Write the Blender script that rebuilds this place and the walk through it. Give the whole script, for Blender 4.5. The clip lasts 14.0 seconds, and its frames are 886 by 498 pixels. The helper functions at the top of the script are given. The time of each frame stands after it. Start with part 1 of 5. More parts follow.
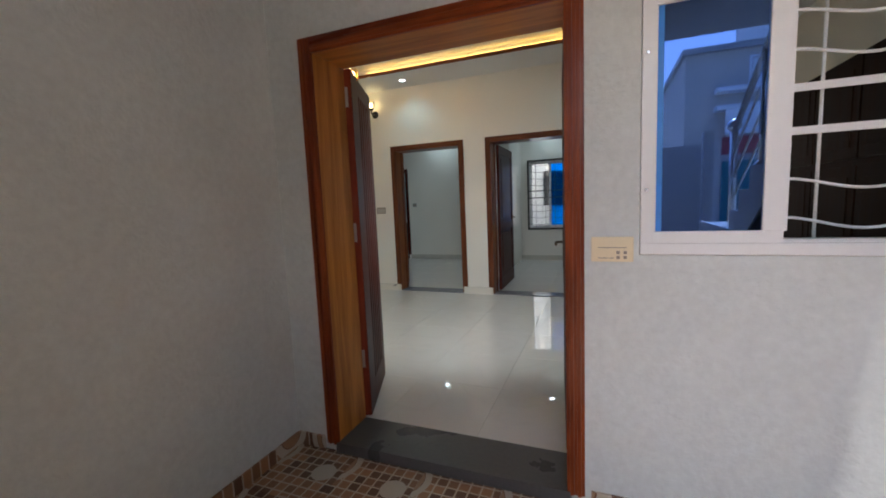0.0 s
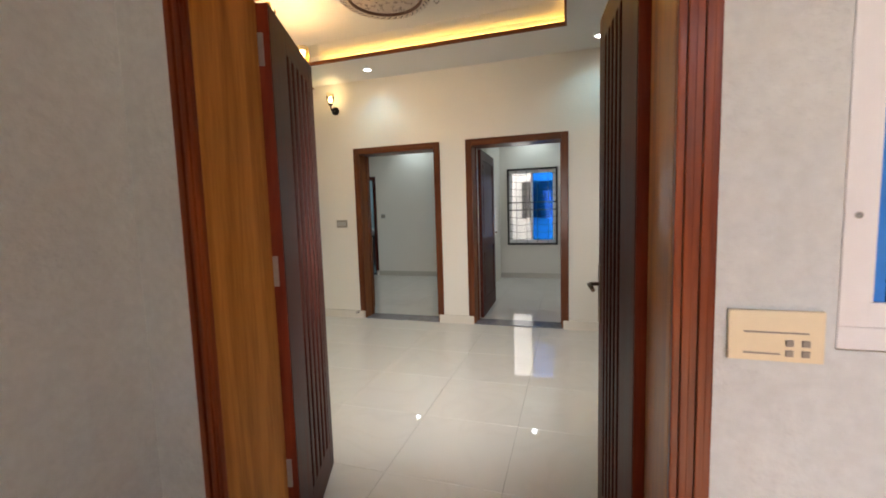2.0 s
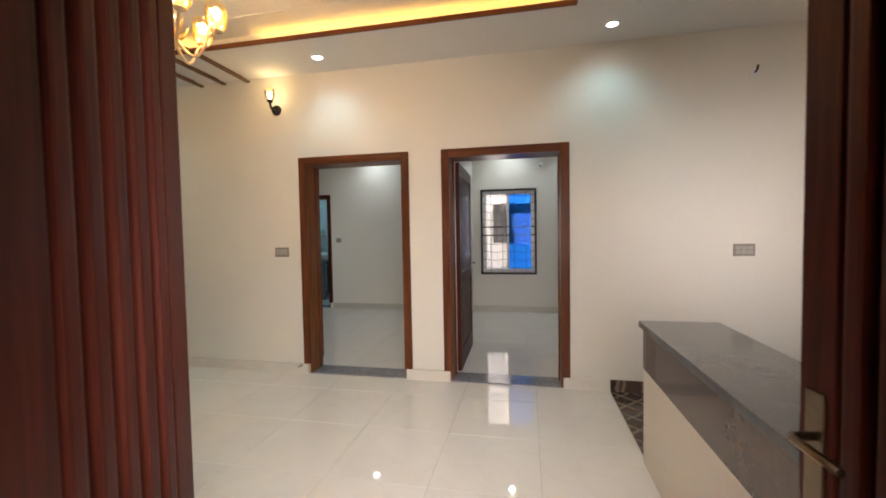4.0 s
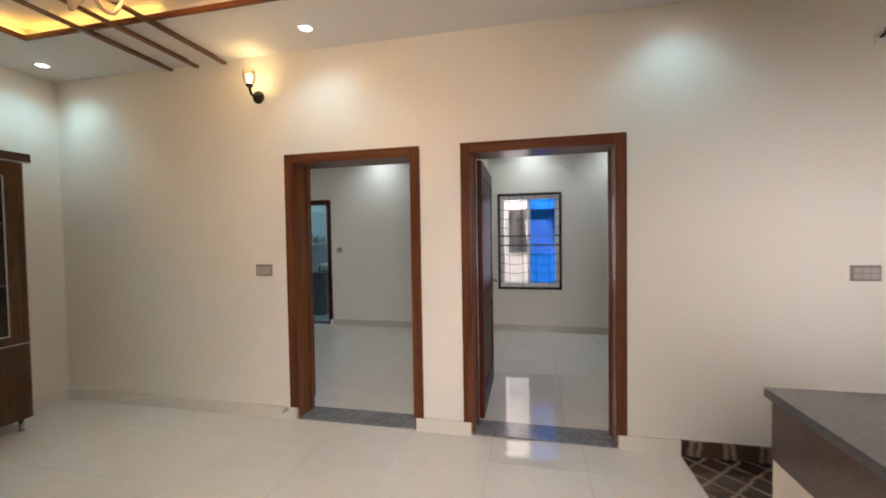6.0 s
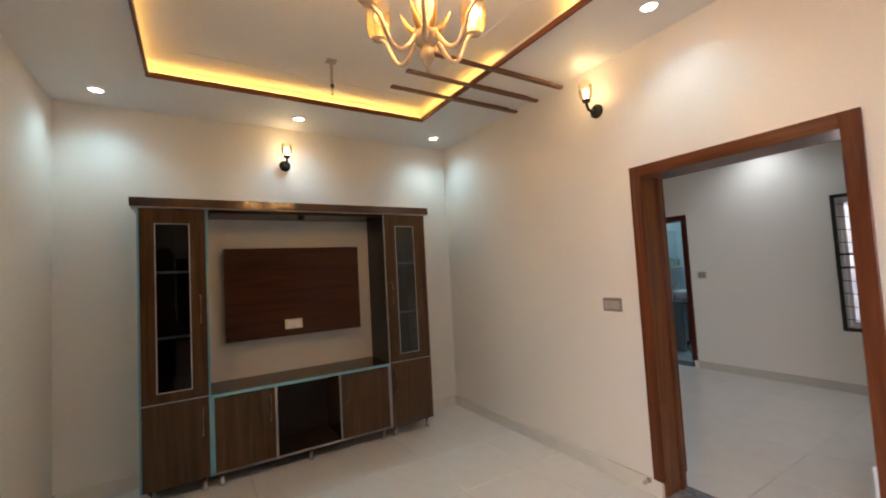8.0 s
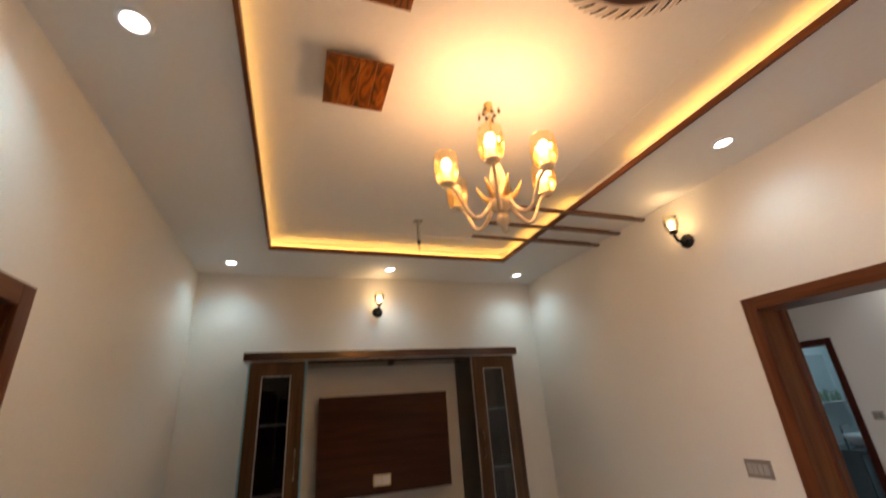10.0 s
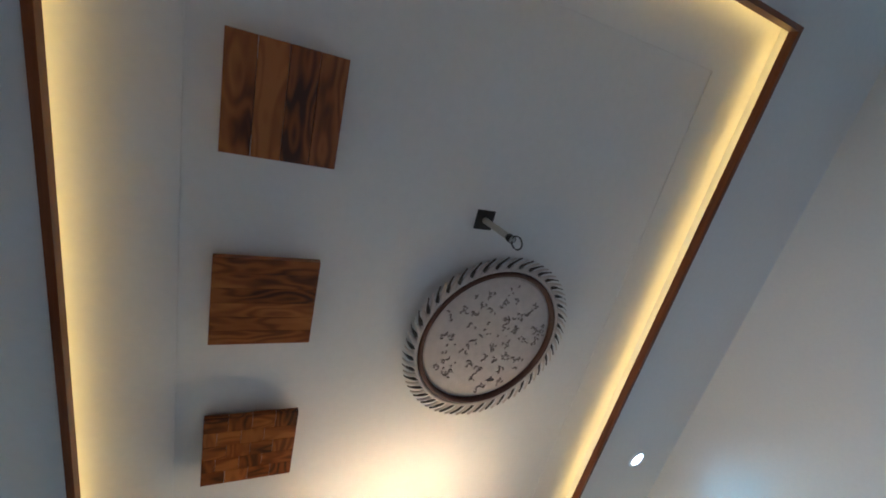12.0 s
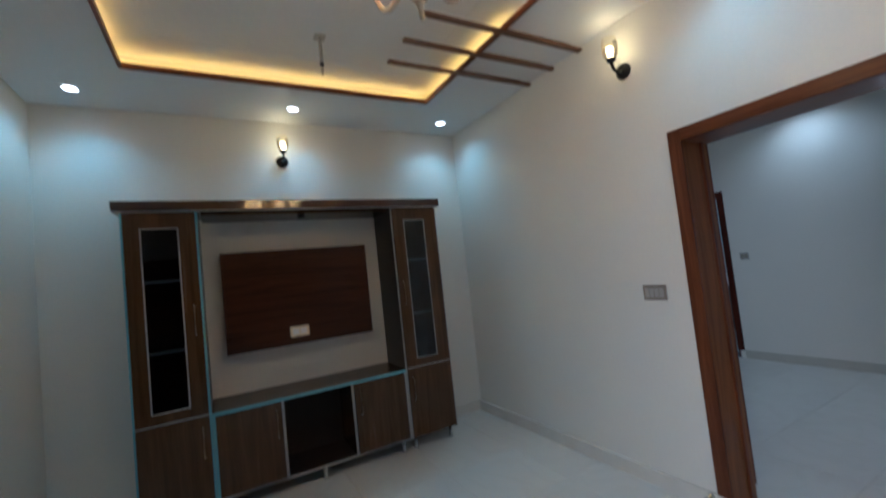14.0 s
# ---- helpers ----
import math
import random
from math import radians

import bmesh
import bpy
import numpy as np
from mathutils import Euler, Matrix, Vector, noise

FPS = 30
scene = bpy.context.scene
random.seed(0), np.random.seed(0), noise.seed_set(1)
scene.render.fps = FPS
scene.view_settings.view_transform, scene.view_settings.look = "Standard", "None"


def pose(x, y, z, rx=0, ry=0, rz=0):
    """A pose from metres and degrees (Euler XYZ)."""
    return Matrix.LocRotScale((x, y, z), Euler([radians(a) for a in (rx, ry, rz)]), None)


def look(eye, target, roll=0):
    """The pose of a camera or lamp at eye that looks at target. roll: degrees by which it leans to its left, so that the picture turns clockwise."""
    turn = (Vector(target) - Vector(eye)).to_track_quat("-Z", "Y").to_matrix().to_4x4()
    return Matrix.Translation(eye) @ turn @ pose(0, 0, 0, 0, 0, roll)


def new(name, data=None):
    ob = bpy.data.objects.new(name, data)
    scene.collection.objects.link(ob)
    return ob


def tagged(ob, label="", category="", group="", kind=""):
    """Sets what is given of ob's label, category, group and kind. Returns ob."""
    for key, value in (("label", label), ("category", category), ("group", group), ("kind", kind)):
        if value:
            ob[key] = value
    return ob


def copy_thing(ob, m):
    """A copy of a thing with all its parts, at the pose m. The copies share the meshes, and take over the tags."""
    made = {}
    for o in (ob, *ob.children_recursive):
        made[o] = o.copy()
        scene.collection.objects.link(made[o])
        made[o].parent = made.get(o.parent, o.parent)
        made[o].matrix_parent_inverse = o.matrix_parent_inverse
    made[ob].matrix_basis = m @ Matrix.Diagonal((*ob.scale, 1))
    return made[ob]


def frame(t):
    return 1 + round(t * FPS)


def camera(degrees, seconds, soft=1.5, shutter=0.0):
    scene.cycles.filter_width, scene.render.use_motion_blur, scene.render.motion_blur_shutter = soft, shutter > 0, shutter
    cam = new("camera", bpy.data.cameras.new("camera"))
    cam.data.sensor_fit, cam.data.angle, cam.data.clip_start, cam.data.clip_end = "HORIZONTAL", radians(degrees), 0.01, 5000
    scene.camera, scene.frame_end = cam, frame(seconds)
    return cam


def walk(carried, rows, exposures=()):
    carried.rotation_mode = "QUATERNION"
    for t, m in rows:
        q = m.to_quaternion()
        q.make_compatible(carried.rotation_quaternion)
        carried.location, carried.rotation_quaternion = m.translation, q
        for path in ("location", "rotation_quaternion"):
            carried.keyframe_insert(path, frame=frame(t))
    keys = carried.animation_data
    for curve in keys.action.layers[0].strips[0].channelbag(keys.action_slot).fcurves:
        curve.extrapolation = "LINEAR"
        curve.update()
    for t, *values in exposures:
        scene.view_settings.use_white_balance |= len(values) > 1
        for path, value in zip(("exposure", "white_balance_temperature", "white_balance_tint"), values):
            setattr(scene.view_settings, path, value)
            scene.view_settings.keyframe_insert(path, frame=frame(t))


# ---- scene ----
cam = camera(95.0, 14.0, soft=1.8, shutter=0.3)
PATH = [
    (0, (1.509, 0.151, 1.295), (0.774, 1.998, 1.073), -2.4),
    (0.5, (1.46, 0.361, 1.317), (0.712, 2.202, 1.093), -2.2),
    (1, (1.351, 0.551, 1.298), (0.647, 2.411, 1.088), -1.9),
    (1.5, (1.253, 0.778, 1.332), (0.614, 2.662, 1.126), -1.9),
    (2, (1.164, 0.973, 1.343), (0.567, 2.873, 1.161), -1.7),
    (2.5, (1.074, 1.232, 1.346), (0.526, 3.15, 1.188), -1.4),
    (3, (0.972, 1.455, 1.366), (0.479, 3.389, 1.241), -1.3),
    (5.5, (0.594, 2.503, 1.449), (0.235, 4.469, 1.384), -0.5),
    (6, (0.539, 2.644, 1.476), (0.101, 4.594, 1.418), -0.9),
    (6.5, (0.451, 2.8, 1.491), (-0.28, 4.661, 1.456), -2.1),
    (7, (0.331, 2.893, 1.499), (-0.806, 4.538, 1.489), -3.6),
    (7.5, (0.233, 2.973, 1.501), (-1.276, 4.286, 1.528), -3.2),
    (7.7, (0.226, 3.014, 1.513), (-1.398, 4.181, 1.542), -2.7),
    (9.8, (0.252, 3.102, 1.642), (-1.574, 3.695, 2.203), -2.1),
    (10, (0.262, 3.061, 1.674), (-1.485, 3.708, 2.4), -4.1),
    (10.5, (0.302, 3.07, 1.745), (-1.231, 3.773, 2.818), -9.4),
    (11, (0.381, 3.096, 1.83), (-0.899, 3.824, 3.183), -16.3),
    (11.5, (0.487, 3.137, 1.89), (-0.481, 3.916, 3.457), -27.4),
    (12, (0.579, 3.175, 1.913), (-0.069, 4.052, 3.589), -44.0),
    (12.5, (0.561, 3.209, 1.91), (-0.274, 4.138, 3.472), -36.0),
    (13, (0.368, 3.238, 1.825), (-0.959, 4.172, 2.994), -19.2),
    (13.4, (0.188, 3.256, 1.704), (-1.435, 4.161, 2.446), -11.1),
    (13.5, (0.141, 3.243, 1.671), (-1.54, 4.143, 2.274), -9.6),
    (13.7, (0.063, 3.24, 1.603), (-1.675, 4.138, 2.017), -7.7),
    (14, (-0.049, 3.25, 1.495), (-1.795, 4.22, 1.607), -6.2),
]
EXPOSURES = [
    (0.0, 2.2, 6300, 12), (1.0, 2.58, 6700, 15), (2.0, 2.82, 7200, 17), (3.0, 2.95, 7600, 22), (5.5, 2.97, 7300, 23), (7.5, 3.0, 7300, 29),
    (10.0, 2.6, 7800, 35), (11.0, 2.2, 5950, 18), (12.0, 2.15, 4850, 12), (13.0, 2.2, 5050, 13), (14.0, 2.38, 5250, 16),
]
walk(cam, [(t, look(eye, target, roll)) for t, eye, target, roll in PATH], EXPOSURES)

# ---- plan ----
XW, XE = -3.80, 3.30          # hall: west wall, kitchen's east wall
YO, YI = 1.90, 2.16           # entrance wall, outer and inner face
YF, YB = 5.60, 5.83           # far wall, both faces
YR = 9.00                     # back wall of the rooms
ZC, ZT = 2.975, 3.090         # ceiling, raised middle of the tray
TX0, TX1, TY0, TY1 = -3.083, 1.138, 2.793, 4.925   # tray's wooden rim
PZ = -0.05                    # porch floor
XP = -0.13                    # porch's side wall
SX0, SX1, RUN, RISE, LAND = 2.58, 3.90, 0.265, 0.18, 0.95   # porch stairs

# ---- world and sun ----
world = bpy.data.worlds.new("world")
scene.world = world
world.use_nodes = True
sky = world.node_tree.nodes.new("ShaderNodeTexSky")
sky.sky_type, sky.sun_disc = "NISHITA", False
sky.sun_elevation, sky.sun_rotation = radians(60.2), radians(178)
sky.dust_density, sky.air_density = 3.0, 1.0
world.node_tree.links.new(sky.outputs[0], world.node_tree.nodes["Background"].inputs[0])
world.node_tree.nodes["Background"].inputs[1].default_value = 0.15
sun = new("sun", bpy.data.lights.new("sun", "SUN"))
sun.data.energy, sun.data.angle, sun.data.color = 5.0, radians(10), (1.0, 0.95, 0.88)
sun.matrix_world = look((0.2, -6.3, 11), (0, 0, 0))


# ---- lamps ----
POWER = 0.36


def lamp(name, kind, place, energy, color, size=0.05, target=None, spread=None):
    data = bpy.data.lights.new(name, kind)
    data.energy, data.color = energy * POWER, color
    ob = new(name, data)
    if kind == "AREA":
        data.shape, data.size = "DISK", size
        if spread:
            data.spread = radians(spread)
    elif kind == "SPOT":
        data.spot_size, data.spot_blend, data.shadow_soft_size = radians(spread), 1.0, size
    else:
        data.shadow_soft_size = size
    ob.matrix_world = look(place, target or (place[0], place[1] + 0.001, place[2] - 1))
    return ob


COOL, ROOM = (0.39, 0.84, 1.0), (0.68, 0.92, 1.0)
DOWNLIGHTS = [(-3.474, 2.469), (-3.474, 3.875), (-3.48, 5.283), (-1.01, 2.468), (-1.027, 5.285), (1.439, 5.287), (1.439, 2.60)]
WATTS = [6.0, 6.0, 6.0, 8.0, 4.4, 4.2, 3.6]
ROOM_LIGHTS = [(-1.9, 8.65), (-3.3, 7.3), (0.5, 8.65), (1.75, 8.62)]
for (px, py), watts in zip(DOWNLIGHTS, WATTS):
    lamp("downlight_lamp", "SPOT", (px, py, ZC - 0.03), watts, COOL, 0.04, None, 138)
for px, py in ROOM_LIGHTS:
    lamp("room_lamp", "SPOT", (px, py, ZC - 0.03), 9.0, ROOM, 0.04, None, 145)
lamp("kitchen_lamp", "SPOT", (2.5, 3.6, ZC - 0.03), 0.8, COOL, 0.04, None, 165)



def daylight(name, place, wide, high, energy, turn, down=90, spread=150):
    """Sky light that comes in through an opening."""
    data = bpy.data.lights.new(name, "AREA")
    data.shape, data.size, data.size_y, data.energy, data.color = "RECTANGLE", wide, high, energy * POWER, (0.96, 0.98, 1.0)
    data.spread = radians(spread)
    new(name, data).matrix_world = pose(*place, down, 0, turn)


daylight("kitchen_window_light", (2.40, 2.36, 1.52), 0.46, 0.90, 1.7, -3, 88, 50)
daylight("entrance_light", (0.72, 2.34, 1.45), 0.85, 1.10, 6.2, 18, 73, 104)
daylight("bedroom_window_light", (0.24, 9.236, 1.39), 0.42, 1.40, 1.1, 180)
daylight("bedroom_window_light", (-1.06, 9.236, 1.39), 0.42, 1.40, 1.1, 180)

# ---- materials ----
MATS = {}


def material(name, color, rough=0.5, metal=0.0, scale=20.0, vary=0.06, bump=0.05, coat=0.0, spec=0.5, big=1.2, bumpscale=None):
    """A plain surface with grain at two sizes and a fine relief."""
    m = bpy.data.materials.new(name)
    m.use_nodes = True
    n, l = m.node_tree.nodes, m.node_tree.links
    b = n["Principled BSDF"]
    tc = n.new("ShaderNodeTexCoord")
    fine, wide = n.new("ShaderNodeTexNoise"), n.new("ShaderNodeTexNoise")
    fine.inputs["Scale"].default_value, fine.inputs["Detail"].default_value = scale, 6
    wide.inputs["Scale"].default_value, wide.inputs["Detail"].default_value = big, 3
    add = n.new("ShaderNodeMath")
    add.operation = "ADD"
    ramp = n.new("ShaderNodeMapRange")
    ramp.inputs["From Min"].default_value, ramp.inputs["From Max"].default_value = 0.6, 1.4
    ramp.inputs["To Min"].default_value, ramp.inputs["To Max"].default_value = 1 - vary * 1.5, 1 + vary * 1.5
    mix = n.new("ShaderNodeVectorMath")
    mix.operation = "SCALE"
    mix.inputs[0].default_value = color[:3]
    for t in (fine, wide):
        l.new(tc.outputs["Object"], t.inputs["Vector"])
    l.new(fine.outputs["Fac"], add.inputs[0])
    l.new(wide.outputs["Fac"], add.inputs[1])
    l.new(add.outputs[0], ramp.inputs["Value"])
    l.new(ramp.outputs[0], mix.inputs["Scale"])
    l.new(mix.outputs[0], b.inputs["Base Color"])
    rr = n.new("ShaderNodeMapRange")
    rr.inputs["To Min"].default_value, rr.inputs["To Max"].default_value = rough * 0.8, min(1.0, rough * 1.25)
    l.new(wide.outputs["Fac"], rr.inputs["Value"])
    l.new(rr.outputs[0], b.inputs["Roughness"])
    b.inputs["Metallic"].default_value = metal
    b.inputs["Coat Weight"].default_value = coat
    b.inputs["Specular IOR Level"].default_value = spec
    if bump:
        grain = fine
        if bumpscale:
            grain = n.new("ShaderNodeTexNoise")
            grain.inputs["Scale"].default_value, grain.inputs["Detail"].default_value = bumpscale, 5
            l.new(tc.outputs["Object"], grain.inputs["Vector"])
        bp = n.new("ShaderNodeBump")
        bp.inputs["Strength"].default_value, bp.inputs["Distance"].default_value = bump, 0.01
        l.new(grain.outputs["Fac"], bp.inputs["Height"])
        l.new(bp.outputs[0], b.inputs["Normal"])
    MATS[name] = m
    return m


def wood(name, dark, light, rough=0.3, axis="Z", scale=1.0, coat=0.3, sharp=9.0, spec=0.2):
    """Grain that runs along one axis of the object."""
    m = bpy.data.materials.new(name)
    m.use_nodes = True
    n, l = m.node_tree.nodes, m.node_tree.links
    b = n["Principled BSDF"]
    tc, mp = n.new("ShaderNodeTexCoord"), n.new("ShaderNodeMapping")
    info = n.new("ShaderNodeObjectInfo")
    s = [14.0 * scale] * 3
    s["XYZ".index(axis)] = 0.9 * scale
    mp.inputs["Scale"].default_value = s
    comb = n.new("ShaderNodeVectorMath")
    comb.operation = "SCALE"
    comb.inputs[0].default_value = (7.0, 3.0, 5.0)
    l.new(info.outputs["Random"], comb.inputs["Scale"])
    off = n.new("ShaderNodeVectorMath")
    l.new(tc.outputs["Object"], off.inputs[0])
    l.new(comb.outputs[0], off.inputs[1])
    l.new(off.outputs[0], mp.inputs["Vector"])
    a, c = n.new("ShaderNodeTexNoise"), n.new("ShaderNodeTexNoise")
    a.inputs["Scale"].default_value, a.inputs["Detail"].default_value, a.inputs["Distortion"].default_value = 1.0, 5, 1.2
    c.inputs["Scale"].default_value, c.inputs["Detail"].default_value = sharp, 4
    for t in (a, c):
        l.new(mp.outputs[0], t.inputs["Vector"])
    add = n.new("ShaderNodeMath")
    add.operation = "MULTIPLY_ADD"
    add.inputs[1].default_value = 0.35
    l.new(c.outputs["Fac"], add.inputs[0])
    l.new(a.outputs["Fac"], add.inputs[2])
    ramp = n.new("ShaderNodeValToRGB")
    ramp.color_ramp.elements[0].position, ramp.color_ramp.elements[1].position = 0.48, 0.86
    ramp.color_ramp.elements[0].color, ramp.color_ramp.elements[1].color = (*dark, 1), (*light, 1)
    l.new(add.outputs[0], ramp.inputs[0])
    l.new(ramp.outputs[0], b.inputs["Base Color"])
    rr = n.new("ShaderNodeMapRange")
    rr.inputs["To Min"].default_value, rr.inputs["To Max"].default_value = rough * 0.75, rough * 1.3
    l.new(a.outputs["Fac"], rr.inputs["Value"])
    l.new(rr.outputs[0], b.inputs["Roughness"])
    b.inputs["Coat Weight"].default_value, b.inputs["Coat Roughness"].default_value = coat * 0.4, 0.12
    b.inputs["Specular IOR Level"].default_value = spec
    bp = n.new("ShaderNodeBump")
    bp.inputs["Strength"].default_value, bp.inputs["Distance"].default_value = 0.08, 0.004
    l.new(c.outputs["Fac"], bp.inputs["Height"])
    l.new(bp.outputs[0], b.inputs["Normal"])
    MATS[name] = m
    return m


def veined(name, base, vein, scale=1.6, width=0.06, rough=0.08, strength=0.6, tone=0.05, speckle=0.0):
    """Polished stone or tile with soft veins; each piece has its own cut of the pattern."""
    m = bpy.data.materials.new(name)
    m.use_nodes = True
    n, l = m.node_tree.nodes, m.node_tree.links
    b = n["Principled BSDF"]
    tc, info, off, sc = n.new("ShaderNodeTexCoord"), n.new("ShaderNodeObjectInfo"), n.new("ShaderNodeVectorMath"), n.new("ShaderNodeVectorMath")
    sc.operation = "SCALE"
    sc.inputs[0].default_value = (11.0, 17.0, 5.0)
    l.new(info.outputs["Random"], sc.inputs["Scale"])
    l.new(tc.outputs["Object"], off.inputs[0])
    l.new(sc.outputs[0], off.inputs[1])
    warp, v = n.new("ShaderNodeTexNoise"), n.new("ShaderNodeTexNoise")
    warp.inputs["Scale"].default_value, warp.inputs["Detail"].default_value = scale, 5
    l.new(off.outputs[0], warp.inputs["Vector"])
    v.inputs["Scale"].default_value, v.inputs["Detail"].default_value, v.inputs["Distortion"].default_value = scale * 1.3, 3, 1.5
    l.new(off.outputs[0], v.inputs["Vector"])
    sub, ab = n.new("ShaderNodeMath"), n.new("ShaderNodeMath")
    sub.operation, sub.inputs[1].default_value, ab.operation = "SUBTRACT", 0.5, "ABSOLUTE"
    l.new(v.outputs["Fac"], sub.inputs[0])
    l.new(sub.outputs[0], ab.inputs[0])
    rg = n.new("ShaderNodeMapRange")
    rg.inputs["From Min"].default_value, rg.inputs["From Max"].default_value = 0.0, width
    rg.inputs["To Min"].default_value, rg.inputs["To Max"].default_value = strength, 0.0
    l.new(ab.outputs[0], rg.inputs["Value"])
    mx = n.new("ShaderNodeMix")
    mx.data_type = "RGBA"
    mx.inputs[6].default_value, mx.inputs[7].default_value = (*base, 1), (*vein, 1)
    l.new(rg.outputs[0], mx.inputs[0])
    tn = n.new("ShaderNodeMapRange")
    tn.inputs["To Min"].default_value, tn.inputs["To Max"].default_value = 1 - tone * 2, 1 + tone * 2
    src = warp
    if speckle:
        src = n.new("ShaderNodeTexNoise")
        src.inputs["Scale"].default_value, src.inputs["Detail"].default_value = speckle, 3
        l.new(off.outputs[0], src.inputs["Vector"])
    l.new(src.outputs["Fac"], tn.inputs["Value"])
    fin = n.new("ShaderNodeVectorMath")
    fin.operation = "SCALE"
    l.new(mx.outputs[2], fin.inputs[0])
    l.new(tn.outputs[0], fin.inputs["Scale"])
    l.new(fin.outputs[0], b.inputs["Base Color"])
    rr = n.new("ShaderNodeMapRange")
    rr.inputs["To Min"].default_value, rr.inputs["To Max"].default_value = rough * 0.7, rough * 1.4
    l.new(warp.outputs["Fac"], rr.inputs["Value"])
    l.new(rr.outputs[0], b.inputs["Roughness"])
    MATS[name] = m
    return m


def glow(name, color, strength):
    m = bpy.data.materials.new(name)
    m.use_nodes = True
    b = m.node_tree.nodes["Principled BSDF"]
    b.inputs["Base Color"].default_value = (*color, 1)
    b.inputs["Emission Color"].default_value = (*color, 1)
    b.inputs["Emission Strength"].default_value = strength * POWER
    MATS[name] = m
    return m


def pane(name, through_color, gloss_color, gloss, rough=0.02):
    """Thin sheet glass: part clear, part mirror."""
    m = bpy.data.materials.new(name)
    m.use_nodes = True
    n, l = m.node_tree.nodes, m.node_tree.links
    tr, gl, mx, fr = n.new("ShaderNodeBsdfTransparent"), n.new("ShaderNodeBsdfGlossy"), n.new("ShaderNodeMixShader"), n.new("ShaderNodeFresnel")
    tr.inputs[0].default_value, gl.inputs[0].default_value = (*through_color, 1), (*gloss_color, 1)
    gl.inputs["Roughness"].default_value = rough
    ad = n.new("ShaderNodeMath")
    ad.operation, ad.use_clamp, ad.inputs[1].default_value = "ADD", True, gloss
    fr.inputs[0].default_value = 1.5
    l.new(fr.outputs[0], ad.inputs[0])
    l.new(ad.outputs[0], mx.inputs[0])
    l.new(tr.outputs[0], mx.inputs[1])
    l.new(gl.outputs[0], mx.inputs[2])
    l.new(mx.outputs[0], n["Material Output"].inputs[0])
    MATS[name] = m
    return m


material("wall_paint", (0.80, 0.77, 0.70), 0.42, 0, 60, 0.02, 0.03, bumpscale=140)
material("room_paint", (0.80, 0.77, 0.71), 0.42, 0, 60, 0.02, 0.03, bumpscale=140)
material("ceiling_paint", (0.80, 0.79, 0.77), 0.6, 0, 40, 0.02, 0.03)
material("porch_paint", (0.628, 0.668, 0.668), 0.85, 0, 34, 0.07, 0.4, big=1.6, bumpscale=55)
material("room_skirting", (0.58, 0.55, 0.49), 0.25, 0, 9, 0.04, 0.01)
material("skirting_tile", (0.74, 0.70, 0.63), 0.2, 0, 9, 0.04, 0.01)
veined("floor_tile", (0.80, 0.775, 0.73), (0.72, 0.69, 0.64), 1.1, 0.05, 0.035, 0.3, 0.02)
material("grout", (0.50, 0.47, 0.43), 0.8, 0, 60, 0.1, 0.1)


def netted(name):
    """Dark glazed tile printed with a slanting net of pale lines."""
    m = bpy.data.materials.new(name)
    m.use_nodes = True
    n, l = m.node_tree.nodes, m.node_tree.links
    b = n["Principled BSDF"]
    tc, mp, br, nz, mx = n.new("ShaderNodeTexCoord"), n.new("ShaderNodeMapping"), n.new("ShaderNodeTexBrick"), n.new("ShaderNodeTexNoise"), n.new("ShaderNodeMix")
    mp.inputs["Rotation"].default_value = (0, 0, radians(45))
    br.offset, br.squash = 0.0, 1.0
    br.inputs["Scale"].default_value = 1.0
    br.inputs["Brick Width"].default_value = br.inputs["Row Height"].default_value = 0.1414
    br.inputs["Mortar Size"].default_value, br.inputs["Mortar Smooth"].default_value = 0.017, 1.0
    br.inputs["Color1"].default_value, br.inputs["Color2"].default_value = (0.05, 0.028, 0.019, 1), (0.14, 0.082, 0.054, 1)
    br.inputs["Mortar"].default_value = (0.36, 0.28, 0.21, 1)
    nz.inputs["Scale"].default_value, nz.inputs["Detail"].default_value = 14.0, 5
    mx.data_type, mx.blend_type = "RGBA", "MULTIPLY"
    mx.inputs[0].default_value = 0.5
    warp, amp, bend = n.new("ShaderNodeTexNoise"), n.new("ShaderNodeVectorMath"), n.new("ShaderNodeVectorMath")
    warp.inputs["Scale"].default_value, warp.inputs["Detail"].default_value = 11.0, 4
    amp.operation, amp.inputs["Scale"].default_value = "SCALE", 0.05
    l.new(tc.outputs["Object"], warp.inputs["Vector"])
    l.new(warp.outputs["Color"], amp.inputs[0])
    l.new(tc.outputs["Object"], mp.inputs["Vector"])
    l.new(mp.outputs[0], bend.inputs[0])
    l.new(amp.outputs[0], bend.inputs[1])
    l.new(bend.outputs[0], br.inputs["Vector"])
    l.new(tc.outputs["Object"], nz.inputs["Vector"])
    l.new(br.outputs["Color"], mx.inputs[6])
    l.new(nz.outputs["Color"], mx.inputs[7])
    l.new(mx.outputs[2], b.inputs["Base Color"])
    b.inputs["Roughness"].default_value = 0.14
    MATS[name] = m


